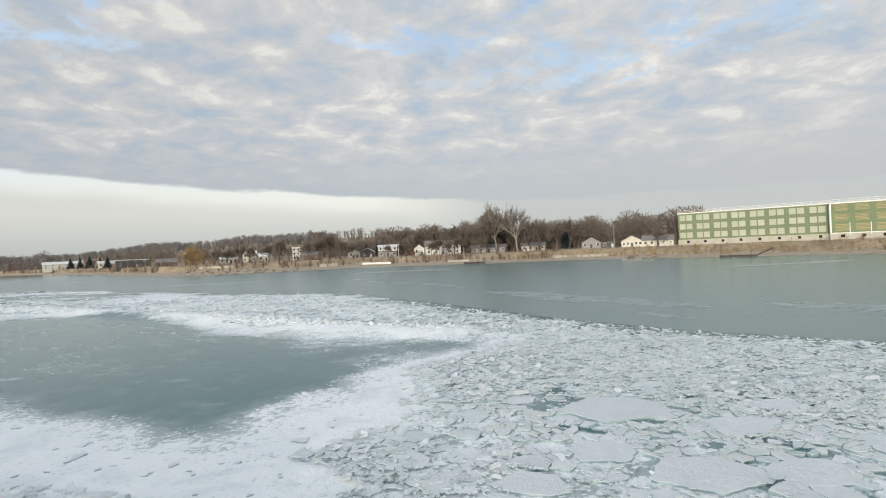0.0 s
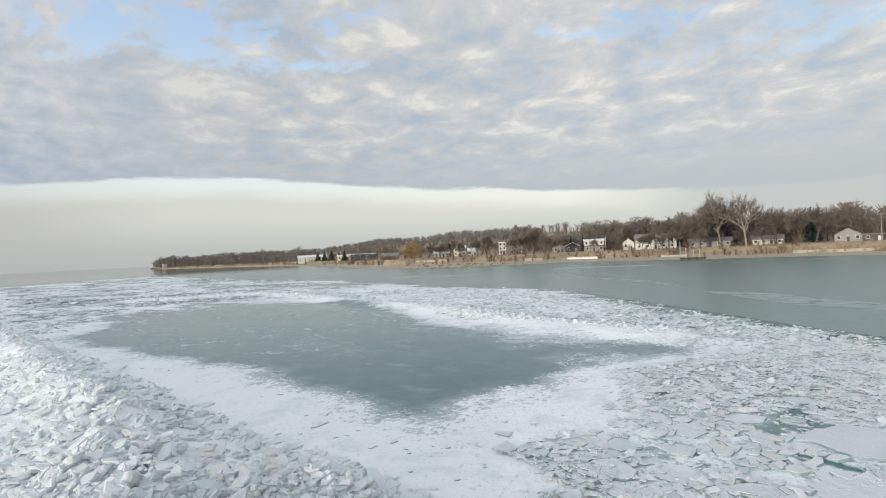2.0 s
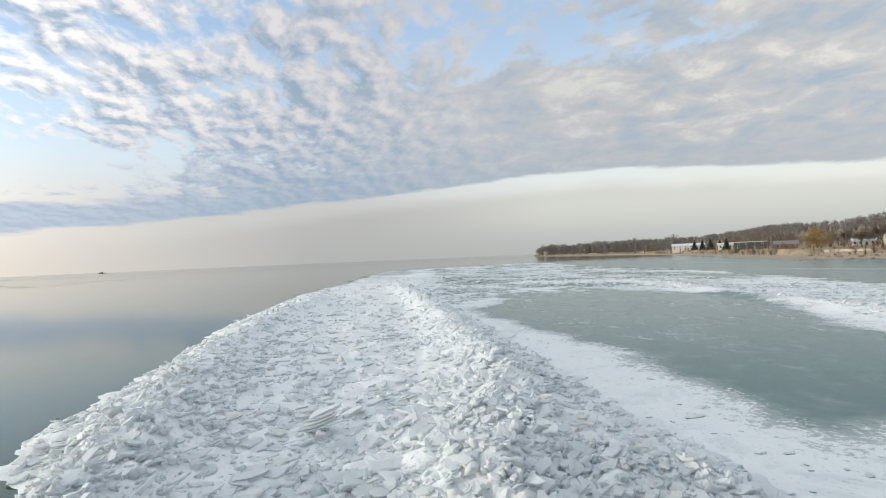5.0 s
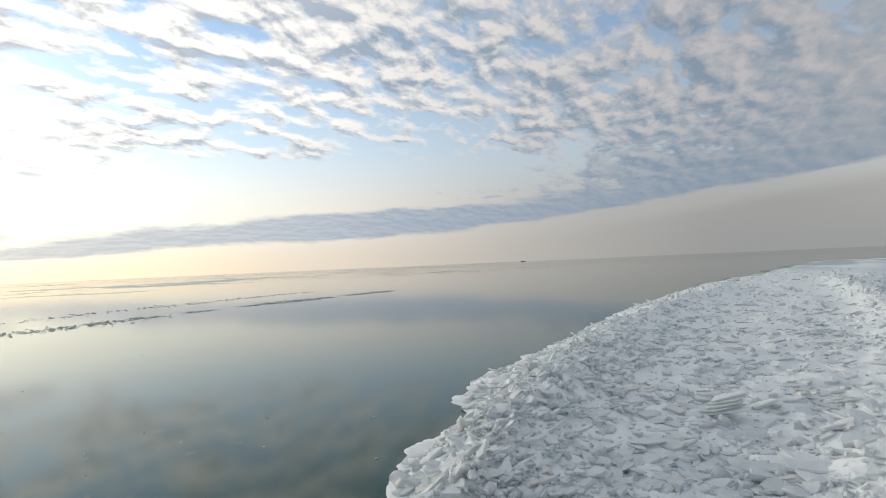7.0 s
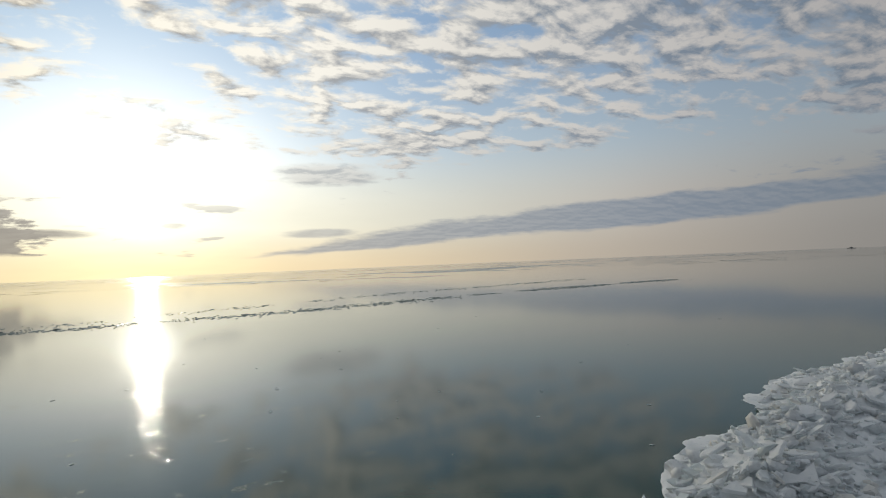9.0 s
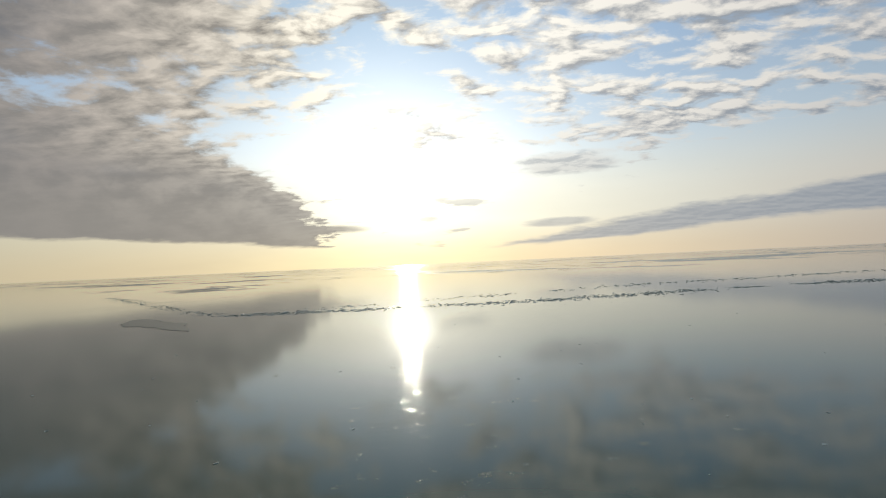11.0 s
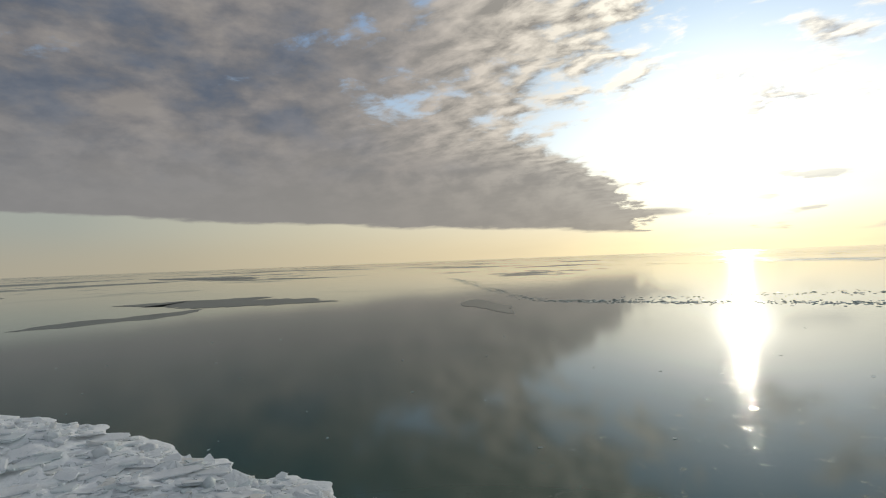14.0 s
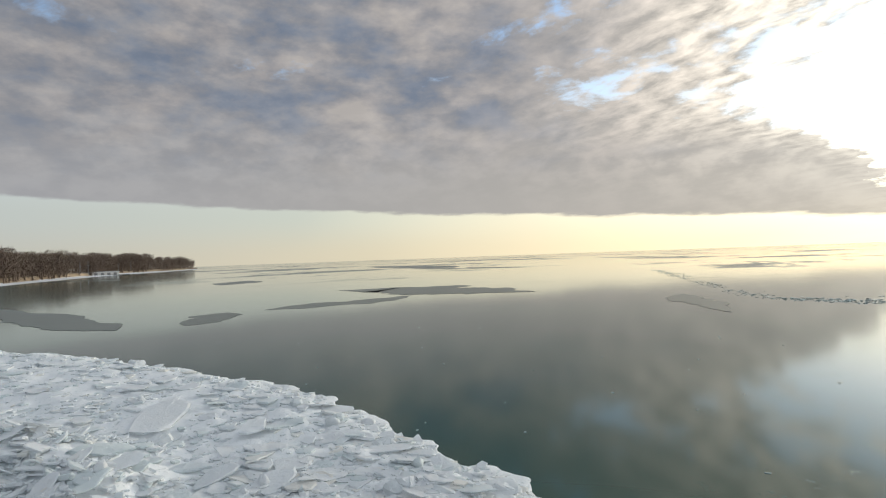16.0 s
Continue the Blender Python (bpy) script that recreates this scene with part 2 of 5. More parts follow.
w.put(gain.inputs["Scale"], w.math("MULTIPLY", az_ramp([(-180, 0.70), (-165, 0.67), (-150, 0.655), (-112, 0.59), (-60, 0.5), (0, 0.49), (45, 0.44), (75, 0.435), (92, 0.51), (112, 0.63), (140, 0.70), (180, 0.70)]), 2.0))
colour = gain.outputs[0]
bright = w.add("ShaderNodeVectorMath")  # unseen sky overhead, made brighter or dimmer by bearing to light ice and water
bright.operation = "SCALE"
w.put(bright.inputs[0], w.mix(w.smooth(elev, 23.0, 37.0, 0.0, 0.75), colour, az_ramp([(-180, (1.1, 1.08, 1.02)), (-172, (0.70, 0.70, 0.70)), (-164, (0.28, 0.31, 0.35)), (-150, (0.14, 0.165, 0.21)), (-100, (0.22, 0.26, 0.31)), (-50, (0.58, 0.60, 0.62)), (0, (0.67, 0.69, 0.71)), (70, (0.76, 0.78, 0.80)), (105, (1.30, 1.30, 1.20)), (125, (1.75, 1.73, 1.60)), (140, (2.0, 1.95, 1.82)), (160, (1.6, 1.55, 1.42)), (180, (1.1, 1.08, 1.02))])))
w.put(bright.inputs["Scale"], w.smooth(elev, 28.0, 60.0, 1.0, 1.12))
colour = w.mix(w.smooth(elev, 46.0, 62.0, 0.0, 0.85), bright.outputs[0], (0.78, 0.86, 1.0))  # unseen zenith set to an even pale blue, added as cool fill for the ice
# glare of the low sun through thin cloud
wisps = w.math("MULTIPLY_ADD", w.noise(rows, 2.2, 4.0, 0.5), 0.9, 0.55)
near_sun = w.math("ADD", w.math("MULTIPLY", w.math("EXPONENT", w.math("MULTIPLY", w.math("POWER", w.math("DIVIDE", off, 5.6), 1.1), -1.0)), 1.15),
                  w.math("MULTIPLY", w.math("EXPONENT", w.math("MULTIPLY", w.math("POWER", w.math("DIVIDE", off, 1.8), 2.0), -1.0)), 6.0))
halo = w.math("MULTIPLY", w.math("EXPONENT", w.math("DIVIDE", off, -15.0)), 0.76)
veil = w.math("MULTIPLY", w.math("MULTIPLY", w.math("ADD", near_sun, halo), wisps), w.math("SUBTRACT", 1.0, w.math("MULTIPLY", dense, 0.7)))
warm = w.mix(w.smooth(elev, 1.0, 6.0), (1.0, 0.82, 0.45), (1.0, 0.97, 0.88))
tint = w.add("ShaderNodeVectorMath")
tint.operation = "SCALE"
w.put(tint.inputs[0], warm)
w.put(tint.inputs["Scale"], veil)
total = w.mix(1.0, colour, tint.outputs[0], "ADD")
back = w.add("ShaderNodeBackground")
w.put(back.inputs[0], total)
back.inputs[1].default_value = 1.0
w.put(w.add("ShaderNodeOutputWorld").inputs[0], back.outputs[0])


# ---- materials ----
def material(name):
    m = bpy.data.materials.new(name)
    m.use_nodes = True
    n = Nodes(m.node_tree)
    shader = n.add("ShaderNodeBsdfPrincipled")
    n.put(n.add("ShaderNodeOutputMaterial").inputs[0], shader.outputs[0])
    return m, n, shader


def rough_stuff(name, a, b, scale, rough=0.8, bump=0.0, distance=0.02, spread=0.0, metal=0.0):
    """A mottled matt surface between two colours, with grain, and some spread from object to object."""
    m, n, s = material(name)
    at = n.add("ShaderNodeTexCoord").outputs["Object"]
    mottle = n.math("ADD", n.math("MULTIPLY", n.noise(at, scale, 6, 0.6), 0.6), n.math("MULTIPLY", n.noise(at, scale * 7, 3, 0.6), 0.4))
    col = n.mix(n.smooth(mottle, 0.35, 0.65), a, b)
    if spread:
        one = n.add("ShaderNodeObjectInfo").outputs["Random"]
        isle = n.add("ShaderNodeNewGeometry").outputs["Random Per Island"]
        v = n.math("MULTIPLY_ADD", n.math("FRACT", n.math("ADD", one, isle)), 2 * spread, 1 - spread)
        hsv = n.add("ShaderNodeHueSaturation")
        n.put(hsv.inputs["Value"], v)
        n.put(hsv.inputs["Color"], col)
        col = hsv.outputs[0]
    n.put(s.inputs["Base Color"], col)
    s.inputs["Roughness"].default_value, s.inputs["Metallic"].default_value = rough, metal
    if bump:
        n.put(s.inputs["Normal"], n.bump(mottle, bump, distance))
    return m


def water_material():
    m, n, s = material("lake_water")
    at = n.add("ShaderNodeNewGeometry").outputs["Position"]
    sep = n.add("ShaderNodeSeparateXYZ")
    n.put(sep.inputs[0], at)
    bay = n.math("MULTIPLY", n.smooth(n.math("MULTIPLY_ADD", sep.outputs[0], 0.45, sep.outputs[1]), -10.0, 45.0), n.smooth(sep.outputs[0], -420.0, -150.0))
    murk = n.noise(at, 0.03, 4, 0.55)
    open_water = n.mix(murk, (0.012, 0.052, 0.038), (0.018, 0.062, 0.046))
    skin = n.mix(n.noise(at, 0.05, 5, 0.6), (0.10, 0.165, 0.155), (0.15, 0.225, 0.215))
    streak = n.smooth(n.noise(n.mapping(at, rot=(0, 0, 0.15), scale=(0.006, 0.05, 1)), 1.0, 5, 0.6, 0.4), 0.62, 0.68)
    skin = n.mix(n.math("MULTIPLY", streak, 0.6), skin, (0.48, 0.54, 0.55))
    col = n.mix(bay, open_water, skin)
    # far out a breath of wind roughens the surface in streaks
    far = n.math("MULTIPLY", sep.outputs[1], -1.0)
    drift = n.smooth(n.noise(n.mapping(at, scale=(1, 1, 1), loc=(40, 9, 0)), 0.008, 7, 0.62, 0.6), 0.54, 0.60)
    drift = n.math("MULTIPLY", drift, n.smooth(far, 110.0, 260.0))
    n.put(s.inputs["Base Color"], col)
    n.put(s.inputs["Roughness"], n.math("ADD", n.math("ADD", n.math("MULTIPLY", bay, 0.17), 0.075), n.math("MULTIPLY", drift, 0.16)))
    s.inputs["IOR"].default_value = 1.33
    glint = n.math("MULTIPLY", n.noise(at, 4.0, 3, 0.6), 0.10)
    ripple = n.math("ADD", glint, n.math("ADD", n.math("MULTIPLY", n.noise(at, 1.1, 3, 0.5), 0.35), n.noise(at, 0.25, 2, 0.5)))
    cat = n.smooth(n.noise(n.mapping(at, loc=(3, 8, 0)), 0.9, 7, 0.75), 0.57, 0.68)  # faint cat's-paws
    cat = n.math("MULTIPLY", cat, n.math("MULTIPLY", n.smooth(far, 7.0, 16.0), n.math("MULTIPLY", n.smooth(far, 75.0, 45.0), n.smooth(sep.outputs[0], 8.0, -4.0))))
    force = n.math("MULTIPLY_ADD", drift, 0.45, 0.010)
    wavelets = n.add("ShaderNodeBump")
    n.put(wavelets.inputs["Height"], n.noise(n.mapping(at, rot=(0, 0, 0.4), scale=(1, 1.5, 1)), 19.0, 4, 0.65))
    n.put(wavelets.inputs["Strength"], n.math("MULTIPLY", cat, 0.38))
    wavelets.inputs["Distance"].default_value = 0.03
    n.put(wavelets.inputs["Normal"], n.bump(ripple, force, 0.05))
    n.put(s.inputs["Normal"], wavelets.outputs[0])
    return m


def frost_material():
    """Wisps of frost that thin out into the bare ice."""
    m, n, s = material("frost_on_thin_ice")
    at = n.add("ShaderNodeNewGeometry").outputs["Position"]
    n.put(s.inputs["Base Color"], n.mix(n.noise(at, 0.12, 5, 0.6), (0.52, 0.59, 0.59), (0.36, 0.44, 0.44)))
    s.inputs["Roughness"].default_value = 0.4
    gaps = n.add("ShaderNodeBsdfTransparent")
    both = n.add("ShaderNodeMixShader")
    n.put(both.inputs[0], n.smooth(n.noise(n.mapping(at, rot=(0, 0, 0.7), scale=(0.5, 2.0, 1)), 0.5, 6, 0.65, 0.4), 0.25, 0.55, 0.0, 0.6))
    n.put(both.inputs[1], gaps.outputs[0])
    n.put(both.inputs[2], s.outputs[0])
    n.put(n.tree.nodes["Material Output"].inputs[0], both.outputs[0])
    return m


def ice_nodes(n, s, at, snow):
    """Snow-crusted ice (snow 1) to clear thin ice over dark water (snow 0)."""
    grain = n.noise(at, 9.0, 6, 0.65)
    soft = n.noise(at, 0.6, 5, 0.6)
    white = n.mix(soft, (0.76, 0.80, 0.825), (0.87, 0.885, 0.897))
    white = n.mix(n.smooth(grain, 0.62, 0.75, 0.0, 0.35), white, (0.55, 0.63, 0.67))
    slush = n.mix(n.noise(at, 0.16, 6, 0.62, 0.4), (0.024, 0.096, 0.100), (0.080, 0.178, 0.184))
    bare = n.smooth(n.noise(at, 0.33, 7, 0.62, 0.5), 0.52, 0.66, 0.0, 0.55)
    white = n.mix(bare, white, (0.60, 0.665, 0.69))
    pits = n.smooth(n.noise(at, 4.8, 5, 0.7), 0.57, 0.68, 0.0, 0.7)
    white = n.mix(pits, white, (0.46, 0.545, 0.565))
    n.put(s.inputs["Base Color"], n.mix(snow, slush, white))
    n.put(s.inputs["Roughness"], n.math("MULTIPLY_ADD", snow, 0.44, 0.17))
    height = n.math("ADD", n.math("MULTIPLY", grain, 0.35), n.noise(at, 2.5, 6, 0.65))
    n.put(s.inputs["Normal"], n.bump(height, n.math("MULTIPLY_ADD", snow, 0.55, 0.12), 0.10))
    s.inputs["IOR"].default_value = 1.31


def sheet_material():
    m, n, s = material("ice_sheet")
    at = n.add("ShaderNodeNewGeometry").outputs["Position"]
    coat = n.add("ShaderNodeAttribute")
    coat.attribute_name = "snow"
    cover = coat.outputs["Fac"]
    speck = n.math("ADD", n.math("MULTIPLY", n.noise(at, 3.4, 7, 0.75, 0.3), 0.9), n.math("MULTIPLY", n.noise(at, 0.45, 4, 0.6), 0.4))
    snow = n.smooth(n.math("ADD", n.math("SUBTRACT", cover, 0.5), n.math("MULTIPLY", n.math("MULTIPLY", n.math("SUBTRACT", speck, 0.65), 2.7), n.smooth(cover, 0.14, 0.46))), -0.14, 0.20)
    snow = n.math("MAXIMUM", snow, n.smooth(n.math("MULTIPLY_ADD", n.math("SUBTRACT", n.noise(at, 0.5, 5, 0.6), 0.5), 0.5, cover), 0.12, 0.72, 0.0, 0.50))
    ice_nodes(n, s, at, snow)
    return m


def slab_material():
    m, n, s = material("slab_ice")
    at = n.add("ShaderNodeNewGeometry").outputs["Position"]
    isle = n.add("ShaderNodeNewGeometry").outputs["Random Per Island"]
    one = n.add("ShaderNodeObjectInfo").outputs["Random"]
    luck = n.math("FRACT", n.math("ADD", isle, one))
    white = n.mix(n.noise(at, 1.6, 5, 0.6), (0.79, 0.83, 0.87), (0.885, 0.905, 0.925))
    white = n.mix(n.smooth(n.noise(at, 0.35, 6, 0.62, 0.4), 0.52, 0.68, 0.0, 0.5), white, (0.74, 0.80, 0.82))
    pits = n.smooth(n.noise(at, 7.5, 5, 0.7), 0.56, 0.70, 0.0, 0.25)
    white = n.mix(pits, white, (0.50, 0.585, 0.62))
    tone = n.mix(n.smooth(luck, 0.72, 0.98), white, (0.72, 0.79, 0.81))
    tone = n.mix(n.smooth(luck, 0.12, 0.0, 0.0, 0.7), tone, (0.90, 0.87, 0.80))
    n.put(s.inputs["Base Color"], n.mix(n.smooth(n.noise(at, 11.0, 5, 0.65), 0.60, 0.78, 0.0, 0.3), tone, (0.60, 0.67, 0.71)))
    s.inputs["Roughness"].default_value = 0.5
    thru = n.add("ShaderNodeBsdfTranslucent")
    thru.inputs[0].default_value = (0.90, 0.94, 0.95, 1)
    both = n.add("ShaderNodeMixShader")
    both.inputs[0].default_value = 0.25
    n.put(both.inputs[1], s.outputs[0])
    n.put(both.inputs[2], thru.outputs[0])
    n.put(n.tree.nodes["Material Output"].inputs[0], both.outputs[0])
    n.put(s.inputs["Normal"], n.bump(n.math("ADD", n.math("ADD", n.noise(at, 5.0, 6, 0.65), n.math("MULTIPLY", n.noise(at, 2.0, 3, 0.6), 0.9)), n.math("MULTIPLY", n.noise(at, 22.0, 3, 0.6), 0.3)), 0.8, 0.085))
    s.inputs["IOR"].default_value = 1.31
    return m


WATER, SHEET, SLAB = water_material(), sheet_material(), slab_material()
# dark ice tone; on plate sides it paints the shade of the cracks
DARK_ICE = rough_stuff("dark_ice", (0.36, 0.45, 0.47), (0.26, 0.35, 0.36), 3.0, 0.3)
LAND = rough_stuff("winter_grass_and_sand", (0.42, 0.325, 0.21), (0.21, 0.165, 0.11), 0.08, 0.9, 0.4, 0.1)
SAND = rough_stuff("beach_sand", (0.46, 0.37, 0.27), (0.26, 0.21, 0.16), 0.35, 0.9, 0.3, 0.05)
BARK = rough_stuff("bark", (0.17, 0.14, 0.115), (0.09, 0.075, 0.065), 1.5, 0.9)
PALE_BARK = rough_stuff("pale_bark", (0.40, 0.36, 0.31), (0.24, 0.21, 0.18), 1.5, 0.9)
TWIG = rough_stuff("twigs", (0.205, 0.168, 0.14), (0.13, 0.106, 0.094), 0.5, 0.9, spread=0.3)
# twigs paled and greyed: the haze of distance is put into their colour
HAZE_TWIG = rough_stuff("haze_twigs", (0.215, 0.195, 0.188), (0.16, 0.148, 0.145), 0.1, 0.9, spread=0.25)
EAST_TWIG = rough_stuff("brown_woods", (0.20, 0.15, 0.115), (0.13, 0.098, 0.078), 0.1, 0.9, spread=0.25)
WILLOW = rough_stuff("willow_twigs", (0.42, 0.27, 0.06), (0.30, 0.18, 0.05), 0.6, 0.9, spread=0.2)
STRAW = rough_stuff("dry_reeds", (0.36, 0.265, 0.15), (0.24, 0.175, 0.105), 0.6, 0.9, spread=0.25)
RED_TWIG = rough_stuff("red_twigs", (0.17, 0.09, 0.075), (0.10, 0.06, 0.05), 0.6, 0.9, spread=0.2)
NEEDLE = rough_stuff("spruce_needles", (0.035, 0.055, 0.055), (0.02, 0.035, 0.035), 1.0, 0.85, spread=0.3)
WHITE = rough_stuff("white_siding", (0.66, 0.655, 0.62), (0.56, 0.555, 0.53), 0.5, 0.6)
CREAM = rough_stuff("cream_siding", (0.64, 0.61, 0.52), (0.57, 0.54, 0.46), 0.5, 0.6)
GREY = rough_stuff("grey_siding", (0.33, 0.33, 0.33), (0.26, 0.26, 0.26), 0.5, 0.7)
BROWN = rough_stuff("brown_siding", (0.20, 0.14, 0.11), (0.15, 0.11, 0.09), 0.5, 0.7)
DARK = rough_stuff("dark_siding", (0.07, 0.075, 0.085), (0.05, 0.053, 0.06), 0.5, 0.6)
SHINGLE = rough_stuff("roof_shingles", (0.24, 0.22, 0.21), (0.17, 0.16, 0.155), 1.2, 0.85)
SNOW_ROOF = rough_stuff("snow_on_roof", (0.76, 0.77, 0.79), (0.55, 0.57, 0.59), 0.8, 0.7)
GLASS = rough_stuff("window_glass", (0.05, 0.06, 0.07), (0.03, 0.035, 0.04), 0.4, 0.12)
GREEN = rough_stuff("green_sheathing", (0.20, 0.245, 0.135), (0.165, 0.215, 0.115), 0.15, 0.7)
BOARD = rough_stuff("pale_window_board", (0.48, 0.49, 0.385), (0.42, 0.435, 0.345), 0.3, 0.6, spread=0.06)
OLIVE = rough_stuff("olive_band", (0.24, 0.25, 0.17), (0.20, 0.21, 0.15), 0.3, 0.7)
PATCH = rough_stuff("tan_boards", (0.42, 0.34, 0.18), (0.33, 0.30, 0.16), 0.4, 0.7, spread=0.15)
CONCRETE = rough_stuff("pale_concrete", (0.52, 0.49, 0.42), (0.42, 0.39, 0.34), 0.4, 0.85)
HOLE = rough_stuff("dark_opening", (0.02, 0.02, 0.02), (0.015, 0.015, 0.015), 1.0, 0.9)
ROCK = rough_stuff("shore_rock", (0.30, 0.25, 0.20), (0.14, 0.12, 0.10), 0.5, 0.9, 0.5, 0.1, spread=0.3)
TIMBER = rough_stuff("weathered_timber", (0.10, 0.085, 0.075), (0.06, 0.052, 0.046), 0.8, 0.85)
STEEL = rough_stuff("galvanised_steel", (0.45, 0.46, 0.47), (0.36, 0.37, 0.38), 1.0, 0.5, metal=0.4)
RIPPLE = rough_stuff("wind_ruffled_water", (0.075, 0.10, 0.088), (0.06, 0.085, 0.075), 0.2, 0.3, 0.35, 0.06)
FROST = frost_material()
PAINT = rough_stuff("white_paint", (0.82, 0.81, 0.77), (0.75, 0.74, 0.70), 1.0, 0.5)


# ---- helpers for building ----
def polar(az, d, z=0.0):
    """A place by its bearing from the first viewpoint (degrees, counter-clockwise from +y) and distance."""
    a = radians(az)
    return Vector((-math.sin(a) * d, math.cos(a) * d, z))


def mesh_from(name, verts, faces, mats=(), smooth=False):
    me = bpy.data.meshes.new(name)
    me.from_pydata(verts if isinstance(verts, list) else verts.tolist(), [], faces if isinstance(faces, list) else faces.tolist())
    for m in mats:
        me.materials.append(m)
    if smooth:
        me.shade_smooth()
    me.update()
    return me


def part(name, bm, mat, parent, label=""):
    """Links a bmesh as one mesh object under a thing or a part."""
    me = bpy.data.meshes.new(name)
    bmesh.ops.recalc_face_normals(bm, faces=bm.faces)
    bm.to_mesh(me)
    bm.free()
    me.materials.append(mat)
    ob = new(name, me)
    ob.parent = parent
    if label:
        ob["label"] = label
    return ob


def box(bm, x0, x1, y0, y1, z0, z1, bevel=0.0):
    made = bmesh.ops.create_cube(bm, size=1.0)["verts"]
    for v in made:
        v.co = ((x0 + x1) / 2 + v.co.x * (x1 - x0), (y0 + y1) / 2 + v.co.y * (y1 - y0), (z0 + z1) / 2 + v.co.z * (z1 - z0))
    if bevel:
        edges = {e for v in made for e in v.link_edges}
        bmesh.ops.bevel(bm, geom=list(edges), offset=bevel, segments=1, affect="EDGES")
    return bm


def boxes(*rows, bevel=0.0):
    bm = bmesh.new()
    for r in rows:
        box(bm, *r, bevel=bevel)
    return bm


def thing(name, m, label, category, group=""):
    ob = new(name)
    ob.empty_display_size = 0.5
    ob.matrix_world = m
    return tagged(ob, label, category, group)


def facing(az, d, z, turn=0.0):
    """A pose at that place whose -y side looks back at the first viewpoint, turned a little."""
    p = polar(az, d, z)
    return pose(p.x, p.y, p.z, 0, 0, az + turn)


def vnoise(x, y, seed=0):
    xi, yi = np.floor(x).astype(np.int64), np.floor(y).astype(np.int64)
    fx, fy = x - xi, y - yi
    ux, uy = fx * fx * (3 - 2 * fx), fy * fy * (3 - 2 * fy)

    def h(a, b):
        k = (a * 374761393 + b * 668265263 + seed * 1442695041) & 0x7fffffff
        k = ((k ^ (k >> 13)) * 1274126177) & 0x7fffffff
        return ((k ^ (k >> 16)) & 0xffff) / 65535.0
    return (h(xi, yi) * (1 - ux) + h(xi + 1, yi) * ux) * (1 - uy) + (h(xi, yi + 1) * (1 - ux) + h(xi + 1, yi + 1) * ux) * uy


def fbm(x, y, seed=0, octaves=4):
    total, amp = 0.0, 0.5
    for i in range(octaves):
        total = total + amp * vnoise(x * 2 ** i, y * 2 ** i, seed + i)
        amp *= 0.5
    return total / (1 - 0.5 ** octaves)


def inside(poly, x, y):
    """Signed distance to a closed outline, positive inside."""
    best, odd = np.full(x.shape, 1e9), np.zeros(x.shape, bool)
    for (ax, ay), (bx, by) in zip(poly, poly[1:] + poly[:1]):
        dx, dy = bx - ax, by - ay
        t = np.clip(((x - ax) * dx + (y - ay) * dy) / (dx * dx + dy * dy), 0, 1)
        best = np.minimum(best, np.hypot(x - ax - t * dx, y - ay - t * dy))
        cross = (ay > y) != (by > y)
        odd ^= cross & (x < (bx - ax) * (y - ay) / (dy if dy else 1e-9) + ax)
    return np.where(odd, best, -best)


def along(line, x, y):
    """Distance to an open line."""
    best = np.full(x.shape, 1e9)
    for (ax, ay), (bx, by) in zip(line, line[1:]):
        dx, dy = bx - ax, by - ay
        t = np.clip(((x - ax) * dx + (y - ay) * dy) / (dx * dx + dy * dy), 0, 1)
        best = np.minimum(best, np.hypot(x - ax - t * dx, y - ay - t * dy))
    return best


def step(v, lo, hi):
    t = np.clip((v - lo) / (hi - lo), 0, 1)
    return t * t * (3 - 2 * t)


# ---- the lake ----
def disc(name, radii, n, z, mat):
    ang = np.linspace(0, 2 * np.pi, n, endpoint=False)
    verts = [(0, 0, z)] + [(r * math.sin(a), r * math.cos(a), z) for r in radii for a in ang]
    faces = [(0, 1 + (i + 1) % n, 1 + i) for i in range(n)]
    for k in range(len(radii) - 1):
        o, p = 1 + k * n, 1 + (k + 1) * n
        faces += [(o + i, o + (i + 1) % n, p + (i + 1) % n, p + i) for i in range(n)]
    return new(name, mesh_from(name, verts, faces, (mat,)))


tagged(disc("water", (20, 80, 300, 1000, 2500, 4950), 96, 0.0, WATER), "calm grey-green lake water reaching the horizon", "water", kind="structure")

# ---- the ice ----
SOUTH_EDGE = [(-330, 150), (-202, 79), (-119, 30), (-76, 11), (-52, 3), (-38, -1.8), (-31, -4.8), (-26, -4), (-22, -4.0), (-17.3, -5.0),
              (-14, -4.2), (-11, -7), (-6, -12), (0, -14.5), (6.3, -16.2), (9, -18), (14.3, -20), (18.8, -22.5), (26.3, -25), (38, -26.5), (53, -27.2),
              (66, -26), (110, -14)]
NORTH_EDGE = [(84, 10), (50, 27), (31, 37.5), (26, 41), (20, 46), (12, 56), (1, 74), (-5, 83), (-17, 102), (-45, 116), (-106, 162), (-139, 170), (-355, 300)]
ICE = SOUTH_EDGE + NORTH_EDGE
POOL = [(-95, 76), (-76, 55), (-66, 45), (-51, 36.5), (-42, 35.5), (-32, 33.2), (-24, 30.5), (-18.2, 27.6), (-14.6, 25.4), (-11.8, 23.8), (-10.4, 24.5), (-9.2, 27.2),
        (-7.4, 32.2), (-4.8, 36.9), (-1.4, 40.2), (2, 43), (-1.6, 45.4), (-7, 46.9), (-12.6, 49), (-22, 56), (-33, 67), (-49, 80.5), (-65, 83.7), (-82, 83)]
